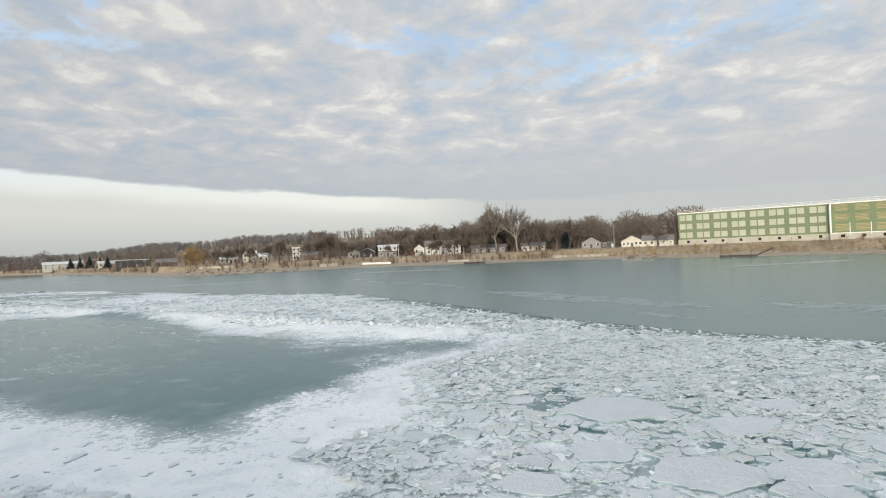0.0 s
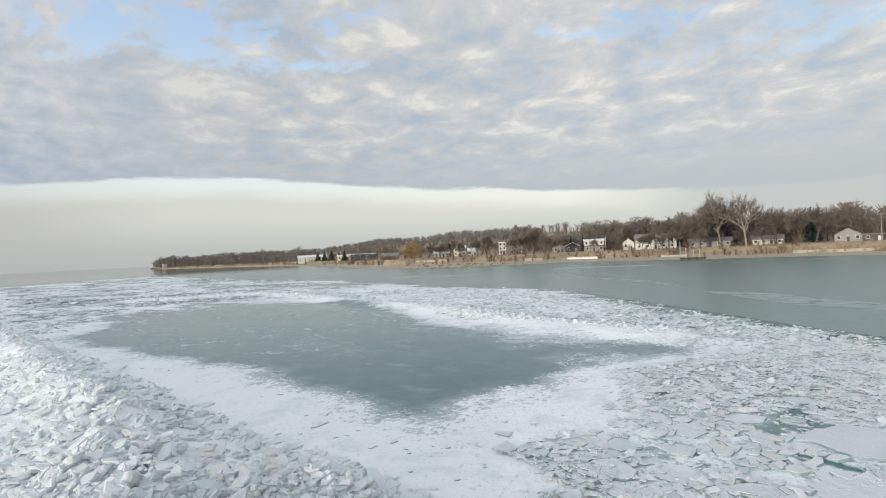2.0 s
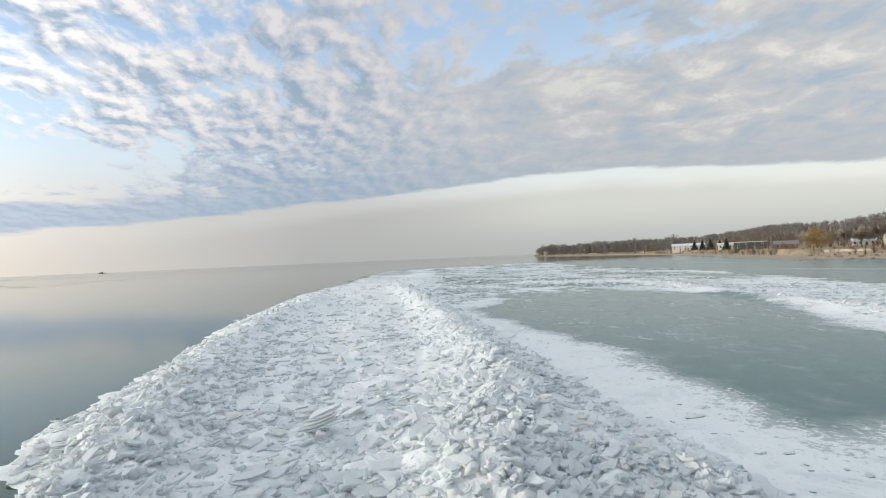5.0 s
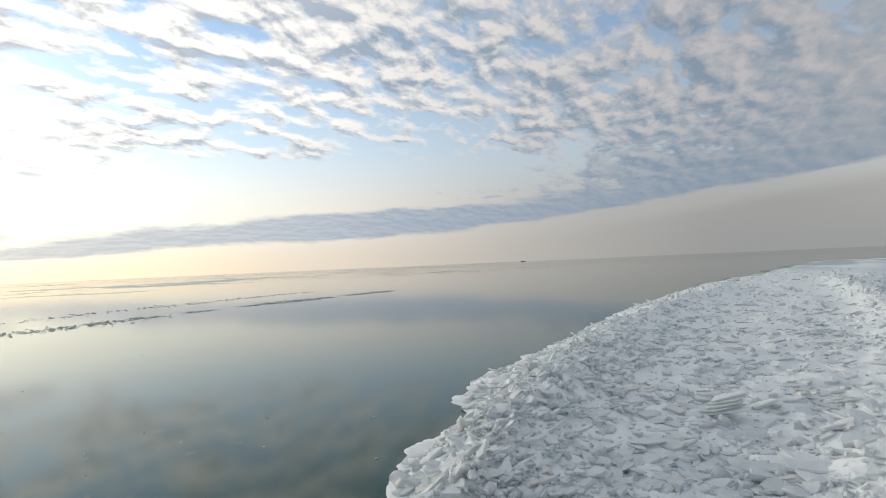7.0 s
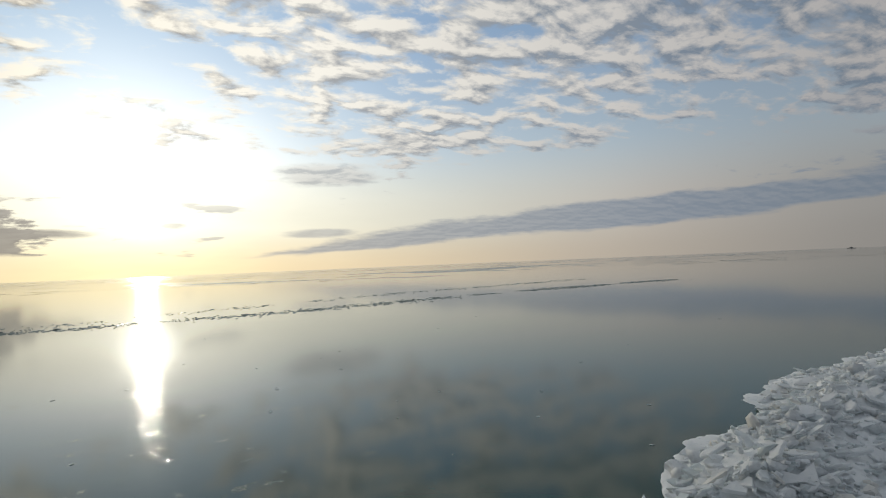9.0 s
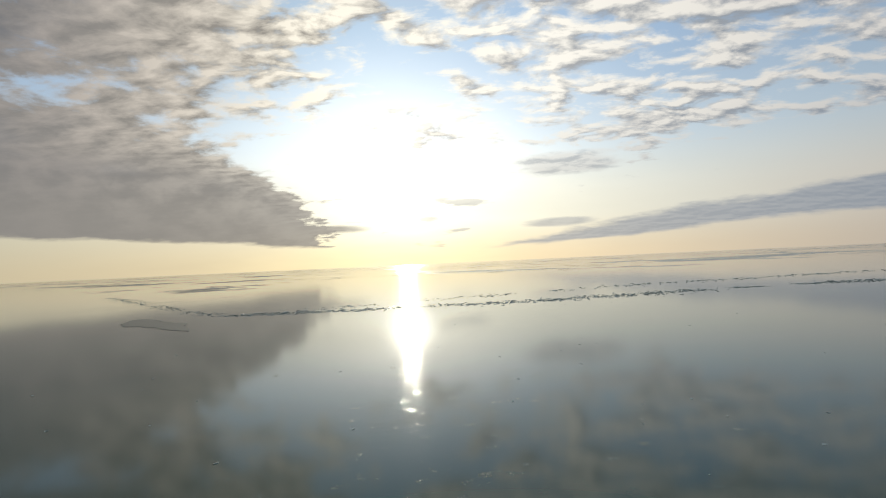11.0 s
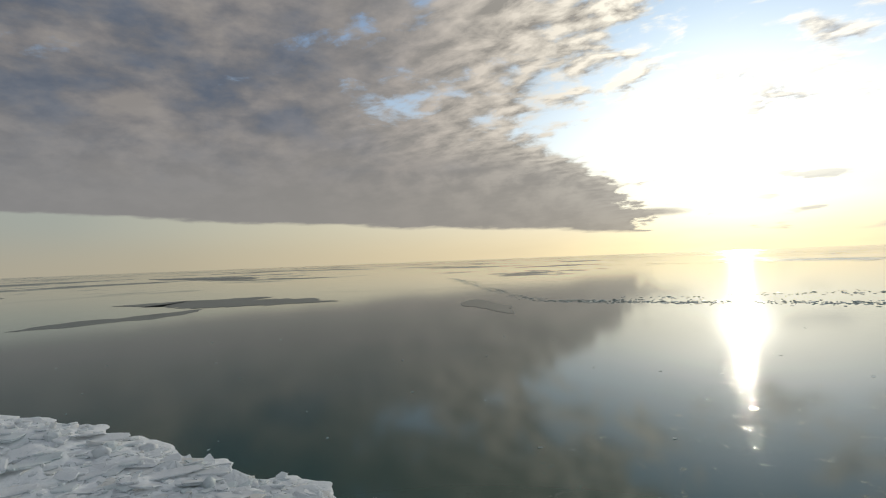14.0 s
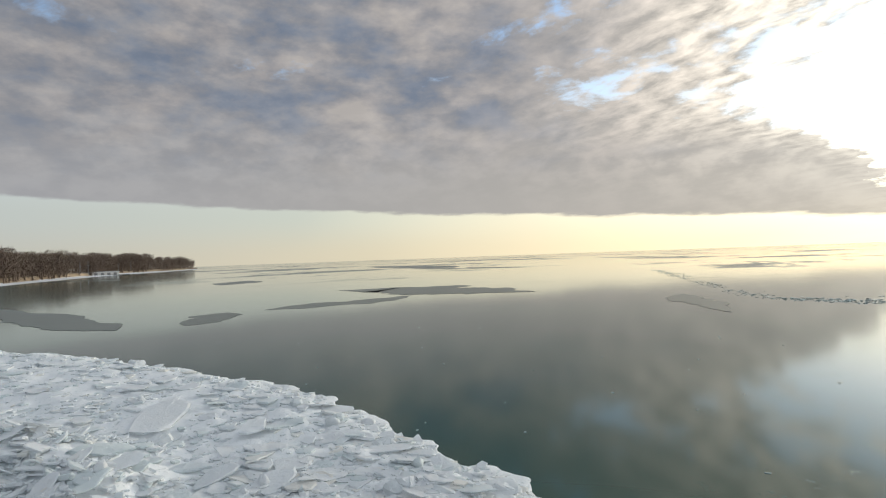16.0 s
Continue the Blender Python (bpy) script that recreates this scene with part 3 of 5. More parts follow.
SOUTH_CREST = [(-103, 31), (-67, 13), (-43, 4.5), (-29.5, 0.5), (-21.5, -1.5), (-14, -2)]
NORTH_CREST = [(-127, 60), (-63, 35), (-35, 22.5), (-22, 16.5), (-16, 10.5), (-11, 8)]
NEAR_PILE = [(-15, 12.4), (-12, 13.4), (-9.8, 14.2)]
BAND_CREST = [(-112, 88), (-97, 96), (-84, 101), (-60, 87.5), (-38, 74), (-23.5, 65), (-12.5, 56), (-5, 51.8), (1, 48.5)]
EAST_PILE = [(30, -9), (24, -11), (19, -9)]
RUBBLE = SOUTH_EDGE[:-1] + [(70, -14), (45, -5), (20, 4), (8, 11), (-1, 14), (-8, 16.5), (-13, 18.5), (-19, 20.5), (-27, 24.5), (-38, 29), (-64, 40), (-127, 68), (-250, 140)]
BAND = [(-110, 86), (-78, 86), (-49, 76), (-23, 60), (-9, 55), (0, 50), (8, 50), (14, 46), (31, 34), (31, 37.5), (26, 41), (20, 46), (12, 56), (1, 74), (-5, 83), (-17, 102), (-45, 116), (-106, 162)]


CRACKED = [(-3, 15.5), (9, 11.5), (20, 5.5), (30, 2), (34, 34), (28, 36.5), (19, 40), (11, 42), (4, 40), (0, 33), (-2, 27), (-6, 21)]


HOLES = ((5.5, 22.7, 1.5, 0.28, 2.5), (4.6, 22.5, 0.8, 0.22, 0.2), (3.8, 24.6, 0.75, 0.35, 2.2), (3.1, 19.8, 0.7, 0.3, 2.6), (8.1, 23.1, 0.7, 0.16, 0.1),
         (9.1, 20.9, 0.5, 0.2, 0.0), (8.5, 21.6, 0.5, 0.12, 0.1), (13.7, 20.8, 0.9, 0.22, 2.7), (12.7, 19.6, 0.7, 0.16, 2.4), (5.8, 28.8, 0.9, 0.4, 1.3),
         (13.0, 23.6, 0.8, 0.15, 0.3), (-2.4, 21.0, 0.6, 0.16, 0.1), (10.6, 26.6, 0.7, 0.12, 0.5), (1.2, 22.4, 0.5, 0.2, 0.4))


def cracked(x, y):
    """How far inside the broken field; its outline is ragged."""
    return inside(CRACKED, x, y) + 5.0 * (fbm(x * 0.22, y * 0.22, 101) - 0.5) + 2.4 * (fbm(x * 0.9, y * 0.9, 103) - 0.5)


def hole(x, y):
    """Where dark water lies open between the floes: over 0 inside."""
    best = np.full(np.shape(x), -9.0)
    for hx, hy, long, wide, turn in HOLES:
        u = ((x - hx) * math.cos(turn) + (y - hy) * math.sin(turn)) / long
        v = (-(x - hx) * math.sin(turn) + (y - hy) * math.cos(turn)) / wide
        best = np.maximum(best, 1 - np.abs(u) - np.abs(v) + 0.5 * (fbm(x * 2.5, y * 2.5, 107, 3) - 0.5))
    return best


def rim(x, y):
    """How far inside the ice; the edge on the open lake is notched."""
    return inside(ICE, x, y) + np.where(y < 12, 1.5, 0.0) * (fbm(x * 0.55, y * 0.55, 109) - 0.42) * 1.6 + 22 * step(-x, 80, 180) * (fbm(x * 0.06, y * 0.06, 119, 5) - 0.5)


def ice_height(x, y):
    """Height of the ice's own surface over the lake."""
    sd, rub = rim(x, y), inside(RUBBLE, x, y)
    wob = fbm(x * 0.35, y * 0.35, 5)
    z = 0.05 + 0.10 * step(sd, 0, 2)
    z = z + step(rub, -0.5, 3.0) * (0.20 + 0.35 * wob + 0.5 * (fbm(x * 0.8, y * 0.8, 6) - 0.4) + 0.30 * (fbm(x * 2.3, y * 2.3, 8, 3) - 0.5)) * step(sd, -0.3, 1.2)
    lump = 0.55 + 0.9 * fbm(x * 0.6, y * 0.6, 11)
    z = z + lump * (0.95 * np.exp(-(along(SOUTH_CREST, x, y) / 2.4) ** 2) + 0.95 * np.exp(-(along(NORTH_CREST, x, y) / 2.2) ** 2)
                    + 0.5 * np.exp(-(along(NEAR_PILE, x, y) / 1.6) ** 2) + 0.8 * np.exp(-(along(EAST_PILE, x, y) / 1.8) ** 2)) * step(sd, 0, 2.5)
    z = z + 0.5 * lump * np.exp(-(along(BAND_CREST, x, y) / 2.6) ** 2) + 0.30 * step(inside(BAND, x, y), 0, 4) * np.clip(fbm(x * 0.7, y * 0.7, 13, 4) - 0.45, 0, 1)
    z = z - 0.10 * step(cracked(x, y), -0.5, 1.5)
    return np.where(sd < 0, np.maximum(-0.25, 0.05 + sd * 0.4), z)


def ice_snow(x, y):
    """How far snow and crust cover the ice: 0 clear thin ice, 1 white."""
    pool = inside(POOL, x, y)
    wide = 1.6 + 0.02 * np.hypot(x, y) + (0.8 + 0.025 * np.hypot(x, y)) * step(x, -32, -12)
    cov = step(-pool + (fbm(x * 0.12, y * 0.12, 21) - 0.5) * wide * 2.0, -wide * 1.2, wide * 1.3)
    cov = 0.10 + 0.90 * cov - 0.08 * step(pool, 3, 9)
    blots = step(fbm(x * 0.5, y * 0.8, 31, 5), 0.43, 0.60) * step(pool, 1, 5)
    cov = cov + 0.30 * blots * (0.45 + 0.55 * step(x, -12, -32))
    far = step(np.hypot(x, y), 110, 260)
    cov = cov - far * 0.55 * step(fbm(x * 0.02, y * 0.05, 41), 0.35, 0.6)
    shelf = step(x, -66, -84) * step(-inside(RUBBLE, x, y), -2, 2) * (1 - np.exp(-(along(BAND_CREST, x, y) / 4.5) ** 2))
    cov = cov * (1 - shelf) + shelf * (0.26 + 0.56 * step(0.55 * fbm(x * 0.09, y * 0.12, 43, 4) + 0.45 * fbm(x * 0.45, y * 0.6, 45, 5), 0.42, 0.57))
    brash = step(fbm(x * 0.9, y * 1.6, 51, 5), 0.42, 0.60) * step(-inside(RUBBLE, x, y), -1, 2) * step(-pool, 3, 7)
    cov = cov - 0.46 * brash * step(x, -6, 6)
    band = step(inside(BAND, x, y), -2, 3)
    cov = cov - band * 0.42 * step(fbm(x * 0.10, y * 0.45, 47, 5), 0.42, 0.62) * (1 - np.exp(-(along(BAND_CREST, x, y) / 4.0) ** 2))
    open_ = step(cracked(x, y), -1.0, 3.0)
    cov = cov * (1 - open_ * (0.08 + 0.34 * step(fbm(x * 0.35, y * 0.35, 113), 0.50, 0.64)))
    cov = cov * (1 - 0.95 * step(hole(x, y), 0.0, 0.15))
    shelf = inside(ICE, x, y)
    ragged = step(shelf + 9 * (fbm(x * 0.25, y * 0.5, 57, 5) - 0.5), 0, 7)
    cov = np.where(inside(RUBBLE, x, y) < -2, cov * (0.15 + 0.85 * ragged), cov)
    return np.clip(cov, 0, 1)


def ice_sheet():
    na, radii = 800, np.concatenate([np.linspace(0.3, 12, 48), 12 * (480 / 12.0) ** (np.arange(1, 261) / 260)])
    az = np.arange(na) / na * 2 * np.pi
    r, a = np.meshgrid(radii, az, indexing="ij")
    x, y = (-np.sin(a) * r).ravel(), (np.cos(a) * r).ravel()
    x, y = np.concatenate([x, [0.0]]), np.concatenate([y, [0.0]])
    sd, z = rim(x, y), ice_height(x, y)
    idx = np.arange(len(radii) * na).reshape(len(radii), na)
    q = np.stack([idx[:-1], np.roll(idx, -1, 1)[:-1], np.roll(idx, -1, 1)[1:], idx[1:]], -1).reshape(-1, 4)
    q = q[sd[q].max(1) > -0.6]
    cap = [(int(idx[0, i]), int(idx[0, (i + 1) % na]), len(x) - 1) for i in range(na)]
    me = mesh_from("ice_sheet", np.stack([x, y, z], 1), q.tolist() + cap, (SHEET,), smooth=True)
    att = me.attributes.new("snow", "FLOAT", "POINT")
    att.data.foreach_set("value", ice_snow(x, y).astype(np.float32))
    return tagged(new("ice_sheet", me), "snow-crusted lake ice around a teal pool of thin ice", "ice", kind="structure")


sheet = ice_sheet()
rng = np.random.default_rng(7)


def slab_shape(size, thick, long=1.0, sharp=False):
    """An irregular broken plate with a worn rim and an uneven top; its middle is at the origin."""
    n = int(rng.integers(5, 8))
    ang = np.sort(rng.uniform(0, 2 * np.pi, n) * 0.30 + np.arange(n) / n * 2 * np.pi)
    rad = size * rng.uniform(0.62, 1.0, n)
    ring = np.stack([np.cos(ang) * rad * long, np.sin(ang) * rad], 1)
    if size > 0.34:  # chipped edges on the larger plates
        after = np.roll(ring, -1, 0)
        a, b = (0.88, 0.42) if sharp else (0.78, 0.25)
        ring = np.stack([ring * a + after * (1 - a), ring * b + after * (1 - b)], 1).reshape(-1, 2)
        n = len(ring)
        ring = ring + rng.normal(0, 0.045 * size, ring.shape)
    wear = min(0.9, 1 - 0.35 * thick / size)
    lean = rng.normal(0, 0.08, 2) * thick
    top = np.column_stack([ring * wear + lean, thick * 0.5 + rng.normal(0, 0.10, n) * thick])
    rim = np.column_stack([ring + lean, thick * 0.25 + rng.normal(0, 0.10, n) * thick])
    low = np.column_stack([ring * rng.uniform(0.84, 1.0, (n, 1)), np.full(n, -thick * 0.5)])
    crown_ = np.array([[*(rng.normal(0, 0.12, 2) * size + lean), thick * (rng.uniform(0.5, 0.85) if size < 0.6 else 0.5)]])
    faces = [(i, (i + 1) % n, 3 * n) for i in range(n)] if size > 0.34 else [tuple(range(n))]
    for k in (0, 1):
        o, p = k * n, (k + 1) * n
        faces += [(o + i, p + i, p + (i + 1) % n, o + (i + 1) % n) for i in range(n)]
    return np.concatenate([top, rim, low, crown_] if size > 0.34 else [top, rim, low]), faces


LUMP_V, LUMP_F = None, None


def lump_shape(size):
    """A rounded, snow-worn chunk."""
    global LUMP_V, LUMP_F
    if LUMP_V is None:
        bm = bmesh.new()
        bmesh.ops.create_icosphere(bm, subdivisions=1, radius=1.0)
        LUMP_V = np.array([v.co[:] for v in bm.verts])
        bm.verts.index_update()
        LUMP_F = [tuple(v.index for v in f.verts) for f in bm.faces]
        bm.free()
    v = LUMP_V * rng.uniform(0.55, 1.3, (len(LUMP_V), 1)) * size * rng.uniform(0.5, 1.3, 3)
    return v, LUMP_F


def turned(v, tilt, heading, spin):
    m = np.array((Matrix.Rotation(heading, 3, "Z") @ Matrix.Rotation(tilt, 3, "X") @ Matrix.Rotation(spin, 3, "Z")))
    return v @ m.T


def shaded_sides(f):
    """1 for the faces round a plate's edge, which come last and are coloured as if shaded, 0 for its top."""
    edge = len(f) // 3 if len(f[0]) == 3 else (len(f) - 1) // 2
    return [0] * (len(f) - edge) + [1] * edge


class Heap:
    def __init__(self):
        self.v, self.f, self.n, self.sides = [], [], 0, []

    def put(self, v, f, darker=False):
        self.sides += shaded_sides(f) if darker else [0] * len(f)
        self.v.append(v)
        self.f += [tuple(i + self.n for i in face) for face in f]
        self.n += len(v)

    def mesh(self, name, mat, smooth=False):
        me = mesh_from(name, np.concatenate(self.v), self.f, (mat, DARK_ICE) if any(self.sides) else (mat,), smooth)
        if any(self.sides):
            me.polygons.foreach_set("material_index", self.sides)
        return me


def scatter(count, r0, r1, az0=0.0, az1=360.0):
    r = r0 * (r1 / r0) ** rng.random(count)
    a = np.radians(rng.uniform(az0, az1, count))
    return -np.sin(a) * r, np.cos(a) * r, r


heap, lumps, singles = Heap(), Heap(), []


def lay(shape, x, y, z, tilt, heading, near, darker=False):
    v, f = shape
    v = turned(v, tilt, heading, rng.uniform(0, 6.28))
    if f is LUMP_F:
        lumps.put(v + np.array([x, y, z]), f)
    elif near and len(singles) < 300:
        singles.append((v, f, (x, y, z), darker))
    else:
        heap.put(v + np.array([x, y, z]), f, darker)




WIDE_FLOES = ((26.2, -16.7, 1.55, 2.6, -0.80), (21.3, -10.9, 1.0, 1.6, 0.3), (34.0, -20.4, 0.75, 1.6, 0.4), (19.6, -16.4, 0.9, 1.5, 2.7), (18.6, -12.3, 0.8, 1.5, 0.9),
              (23.2, -20.6, 0.7, 1.6, -0.5), (-17.0, 7.4, 1.0, 1.5, 0.6), (-18.6, 9.6, 0.9, 1.3, 1.8))


def on_floe(x, y):
    """Under one of the wide floes."""
    best = np.full(x.shape, 9.0)
    for fx, fy, size, long, turn in WIDE_FLOES:
        u = ((x - fx) * math.cos(turn) + (y - fy) * math.sin(turn)) / (size * long)
        v = (-(x - fx) * math.sin(turn) + (y - fy) * math.cos(turn)) / size
        best = np.minimum(best, u * u + v * v)
    return best < 1.1


def rubble_pieces():
    """Broken plates shoved over one another: half buried on the flats, on end along the crests."""
    x, y, r = (np.concatenate(q) for q in zip(scatter(82000, 13.0, 190.0, 20, 255), scatter(5000, 1.5, 13.0), scatter(5000, 13.0, 60.0, -105, 20)))
    rub, sd, ht = inside(RUBBLE, x, y), rim(x, y), ice_height(x, y)
    crest = np.maximum.reduce([np.exp(-(along(SOUTH_CREST, x, y) / 2.4) ** 2), np.exp(-(along(NORTH_CREST, x, y) / 2.4) ** 2),
                               np.exp(-(along(NEAR_PILE, x, y) / 2.0) ** 2), np.exp(-(along(EAST_PILE, x, y) / 2.4) ** 2)])
    luck = rng.random(len(x))
    calm = step(fbm(x * 0.3, y * 0.3, 81), 0.40, 0.60)
    lay_of_ice = 2.4 * (fbm(x * 0.12, y * 0.12, 83, 3) - 0.5)
    keep = (rub > 0) & (sd > 0.1) & ~on_floe(x, y) & (luck < 0.42 + 0.45 * calm + 0.4 * crest)
    for i in np.nonzero(keep)[0]:
        east = x[i] > 3
        grow = 1 + 0.008 * r[i]
        c = crest[i]
        edge = sd[i] < 2.5
        size = min(0.80 if east else 0.36 if c > 0.3 else 0.50, (0.12 if east else 0.090) * rng.random() ** -0.62) * grow * (1 - 0.20 * c)
        tilt = abs(rng.normal(0, (0.11 if east else 0.22) + 0.45 * c + (0.10 if edge else 0)))
        tilt = min(tilt, (1.25 if r[i] > 22 else 0.75) if size < 0.35 else 0.6 if c > 0.4 else 0.35)
        if sd[i] < 1.0:
            size, tilt = min(size, 0.34 + 0.3 * sd[i]), min(tilt, 0.4)
        thick = min(rng.uniform(0.045, 0.10) * grow, 0.5 * size)
        kind = rng.random()
        if kind < (0.03 if east else 0.06 + 0.08 * c):
            shape = lump_shape(min(rng.uniform(0.14, 0.30), size * 0.8) * grow)
        elif kind < (0.12 if east else 0.30 + 0.10 * c):  # angular chunks
            size *= 0.62
            shape = slab_shape(size, size * rng.uniform(0.5, 0.9), rng.uniform(1.0, 1.5), True)
        else:
            shape = slab_shape(size, thick, rng.uniform(1.0, 1.5 if east else 2.0), rng.random() < (0.3 if east else 0.6))
        z = ht[i] - 0.05 + 0.08 * rng.random() + 0.24 * c * rng.random() + 0.30 * size * math.sin(min(tilt, 1.3))
        heading = rng.normal(-0.35 if not east else 0.3, 0.55) + lay_of_ice[i] + (3.14 if rng.random() < 0.25 else 0)
        lay(shape, x[i], y[i], z, tilt, heading, r[i] < 22 and size > 0.30 and len(singles) < 170)


def cells(points, size, reach):
    """The outline of the ground nearest to each point: plates as a sheet cracks."""
    pts = np.array(points)
    for i, p in enumerate(pts):
        d = np.hypot(*(pts - p).T)
        near = [j for j in np.argsort(d)[1:15 if size[i] < 1.0 else 60] if d[j] < 2 * reach]
        if size[i] > 1.2:  # the wide floes keep their own straight breaks
            first, radii = rng.uniform(0, 1.2), size[i] * rng.uniform(0.40, 0.60, 5)
            poly = [(p[0] + radii[k] * 1.2 * math.cos(first + k * 1.257), p[1] + radii[k] * math.sin(first + k * 1.257)) for k in range(5)]
        else:
            own = min(reach, 0.8 * size[i] + 0.35)  # no plate runs on past the broken field
            poly = [(p[0] + own * math.cos(k * 0.785), p[1] + own * math.sin(k * 0.785)) for k in range(8)]
        for j in near:
            m, nrm = p + (pts[j] - p) * size[i] / (size[i] + size[j]), pts[j] - p
            out = []
            for a, b in zip(poly, poly[1:] + poly[:1]):
                da, db = np.dot(np.array(a) - m, nrm), np.dot(np.array(b) - m, nrm)
                if da <= 0:
                    out.append(a)
                if (da <= 0) != (db <= 0):
                    t = da / (da - db)
                    out.append((a[0] + (b[0] - a[0]) * t, a[1] + (b[1] - a[1]) * t))
            poly = out
            if len(poly) < 3:
                break
        if len(poly) >= 3:
            yield np.array(poly), size[i]


FLOES = ((7.7, 25.2, 4.6), (5.6, 20.0, 2.8), (8.4, 18.0, 3.4), (12.0, 22.3, 2.6), (3.6, 27.2, 1.8), (11.8, 17.6, 2.8), (15.0, 24.6, 2.2), (10.8, 29.0, 1.8), (2.6, 17.6, 2.2),
         (16.5, 19.5, 2.6), (6.2, 30.8, 1.7), (1.0, 25.0, 1.2), (14.5, 15.0, 3.0))


def cracked_plates():
    """Floes broken in place on the bay side, with dark water in the wider cracks."""
    n = 15000
    x, y, r = scatter(n, 15.0, 44.0, -48, 22)
    clump = fbm(x * 0.19, y * 0.19, 91, 4)
    ok = (cracked(x, y) > 0) & (inside(RUBBLE, x, y) < 0.4) & (hole(x, y) < -0.2)
    pts, size, grid = [f[:2] for f in FLOES], [f[2] for f in FLOES], {}
    for i in np.nonzero(ok)[0]:
        gap = 0.17 + 1.9 * step(clump[i] - 0.006 * max(0, r[i] - 24), 0.45, 0.70) + 0.35 * rng.random() ** 4 + 0.004 * r[i]
        gx, gy = int(x[i] // 1.2), int(y[i] // 1.2)
        close = list(range(len(FLOES))) + [k for u in range(-2, 3) for v in range(-2, 3) for k in grid.get((gx + u, gy + v), ())]
        if all((x[i] - pts[k][0]) ** 2 + (y[i] - pts[k][1]) ** 2 > (0.5 * (gap + size[k])) ** 2 for k in close):
            grid.setdefault((gx, gy), []).append(len(pts))
            pts.append((x[i], y[i]))
            size.append(gap)
    for poly, s in cells(pts, size, 3.2):
        c = poly.mean(0)
        if s < 1.0 and rng.random() < 0.30:
            continue
        rough = []
        for a_, b_ in zip(poly, np.roll(poly, -1, 0)):
            m_ = max(1, int(np.hypot(*(b_ - a_)) / 0.22))
            rough += [a_ + (b_ - a_) * k / m_ for k in range(m_)]
        poly = np.array(rough)
        ring = c + (poly - c) * (1 - min(0.35, rng.exponential(0.02) + 0.010 / s))
        for k_, amount in ((0.9, 0.55), (3.2, 0.22)):  # cracks wander
            ring = ring + amount * np.stack([fbm(ring[:, 0] * k_, ring[:, 1] * k_, 131, 3), fbm(ring[:, 0] * k_, ring[:, 1] * k_, 137, 3)], 1) - amount * 0.5
        ring = ring + rng.normal(0, 0.010, ring.shape)
        c = ring.mean(0)
        k = len(ring)
        big = np.hypot(*(ring - c).T).max()
        thick, up = rng.uniform(0.03, 0.05), abs(rng.normal(0, 0.022))
        tilt = rng.normal(0, 0.075, 2) * min(1.0, 0.30 / s)
        rel = ring - c
        z = rel @ tilt + up
        wear = 1 - 0.03 / max(big, 0.1)
        v = np.concatenate([np.column_stack([rel * wear, z + thick]), np.column_stack([rel, z + thick * 0.7]), np.column_stack([rel, z - 0.10])])
        f = [tuple(range(k))] + [(o + i, o + k + i, o + k + (i + 1) % k, o + (i + 1) % k) for o in (0, k) for i in range(k)]
        at = (c[0], c[1], 0.07)
        if np.hypot(*c) < 30 and big > 0.45 and len(singles) < 300:
            singles.append((v, f, at, True))
        else:
            heap.put(v + np.array(at), f, True)


def brash_pieces():
    """Small flat pieces over the broken field, and the far white band."""
    x, y, r = (np.concatenate(q) for q in zip(scatter(28000, 15.0, 150.0, -46, 52), scatter(27000, 27.0, 62.0, -48, 4), scatter(12000, 48.0, 120.0, -8, 52), scatter(9000, 85.0, 300.0, 36, 70)))
    rub, sd, ht, pool, band = inside(RUBBLE, x, y), inside(ICE, x, y), ice_height(x, y), inside(POOL, x, y), inside(BAND, x, y)
    crest = np.exp(-(along(BAND_CREST, x, y) / 2.2) ** 2)
    clump = fbm(x * 0.22, y * 0.22, 61)
    crack, darker = cracked(x, y), hole(x, y)
    floe = np.min([np.hypot(x - fx, y - fy) / (0.5 * fs) for fx, fy, fs in FLOES], 0)
    for i in np.nonzero((rub < 0) & (sd > 0.5) & (pool < -2.5) & (darker < -0.1) & (floe > 0.95))[0]:
        if band[i] > -1:
            if rng.random() > (0.5 + 0.5 * crest[i]) * step(sd[i], -0.5, 5.0):
                continue
            size = rng.uniform(0.10, 0.40) * (1 + 0.004 * r[i]) * (1 - 0.35 * crest[i]) * (0.4 + 0.6 * min(1.0, sd[i] / 7))
            tilt = abs(rng.normal(0, 0.20 + 0.3 * crest[i]))
            thick = rng.uniform(0.03, 0.06) + 0.08 * crest[i]
        elif x[i] < -66:  # rows of thin floes on the far shelf
            if rng.random() > 0.2 + 0.8 * step(clump[i], 0.42, 0.60):
                continue
            size, tilt, thick = rng.uniform(0.15, 0.6) * (0.5 + r[i] / 150), abs(rng.normal(0, 0.10)), rng.uniform(0.03, 0.10)
        elif crack[i] > 0:
            if rng.random() > 0.12 + 0.7 * step(clump[i], 0.44, 0.62) + 0.5 * step(r[i], 27, 34):
                continue
            size, tilt, thick = min(0.30, 0.065 * rng.random() ** -0.6), abs(rng.normal(0, 0.18)), rng.uniform(0.02, 0.05)
        else:
            if rng.random() > (0.25 + 0.65 * step(clump[i], 0.42, 0.60) if x[i] > -3 and r[i] > 27 else 0.03) * step(sd[i], -1.0, 7.0):
                continue
            size, tilt, thick = min(0.5, 0.09 * rng.random() ** -0.6), abs(rng.normal(0, 0.12)), rng.uniform(0.02, 0.05)
        lay(slab_shape(size, thick, rng.uniform(1.0, 1.8), True), x[i], y[i], ht[i] + 0.02 + (0.07 if crack[i] > 0 else 0) + 0.3 * size * math.sin(tilt),
            tilt, rng.uniform(0, 6.28), False, crest[i] < 0.3)


rubble_pieces()
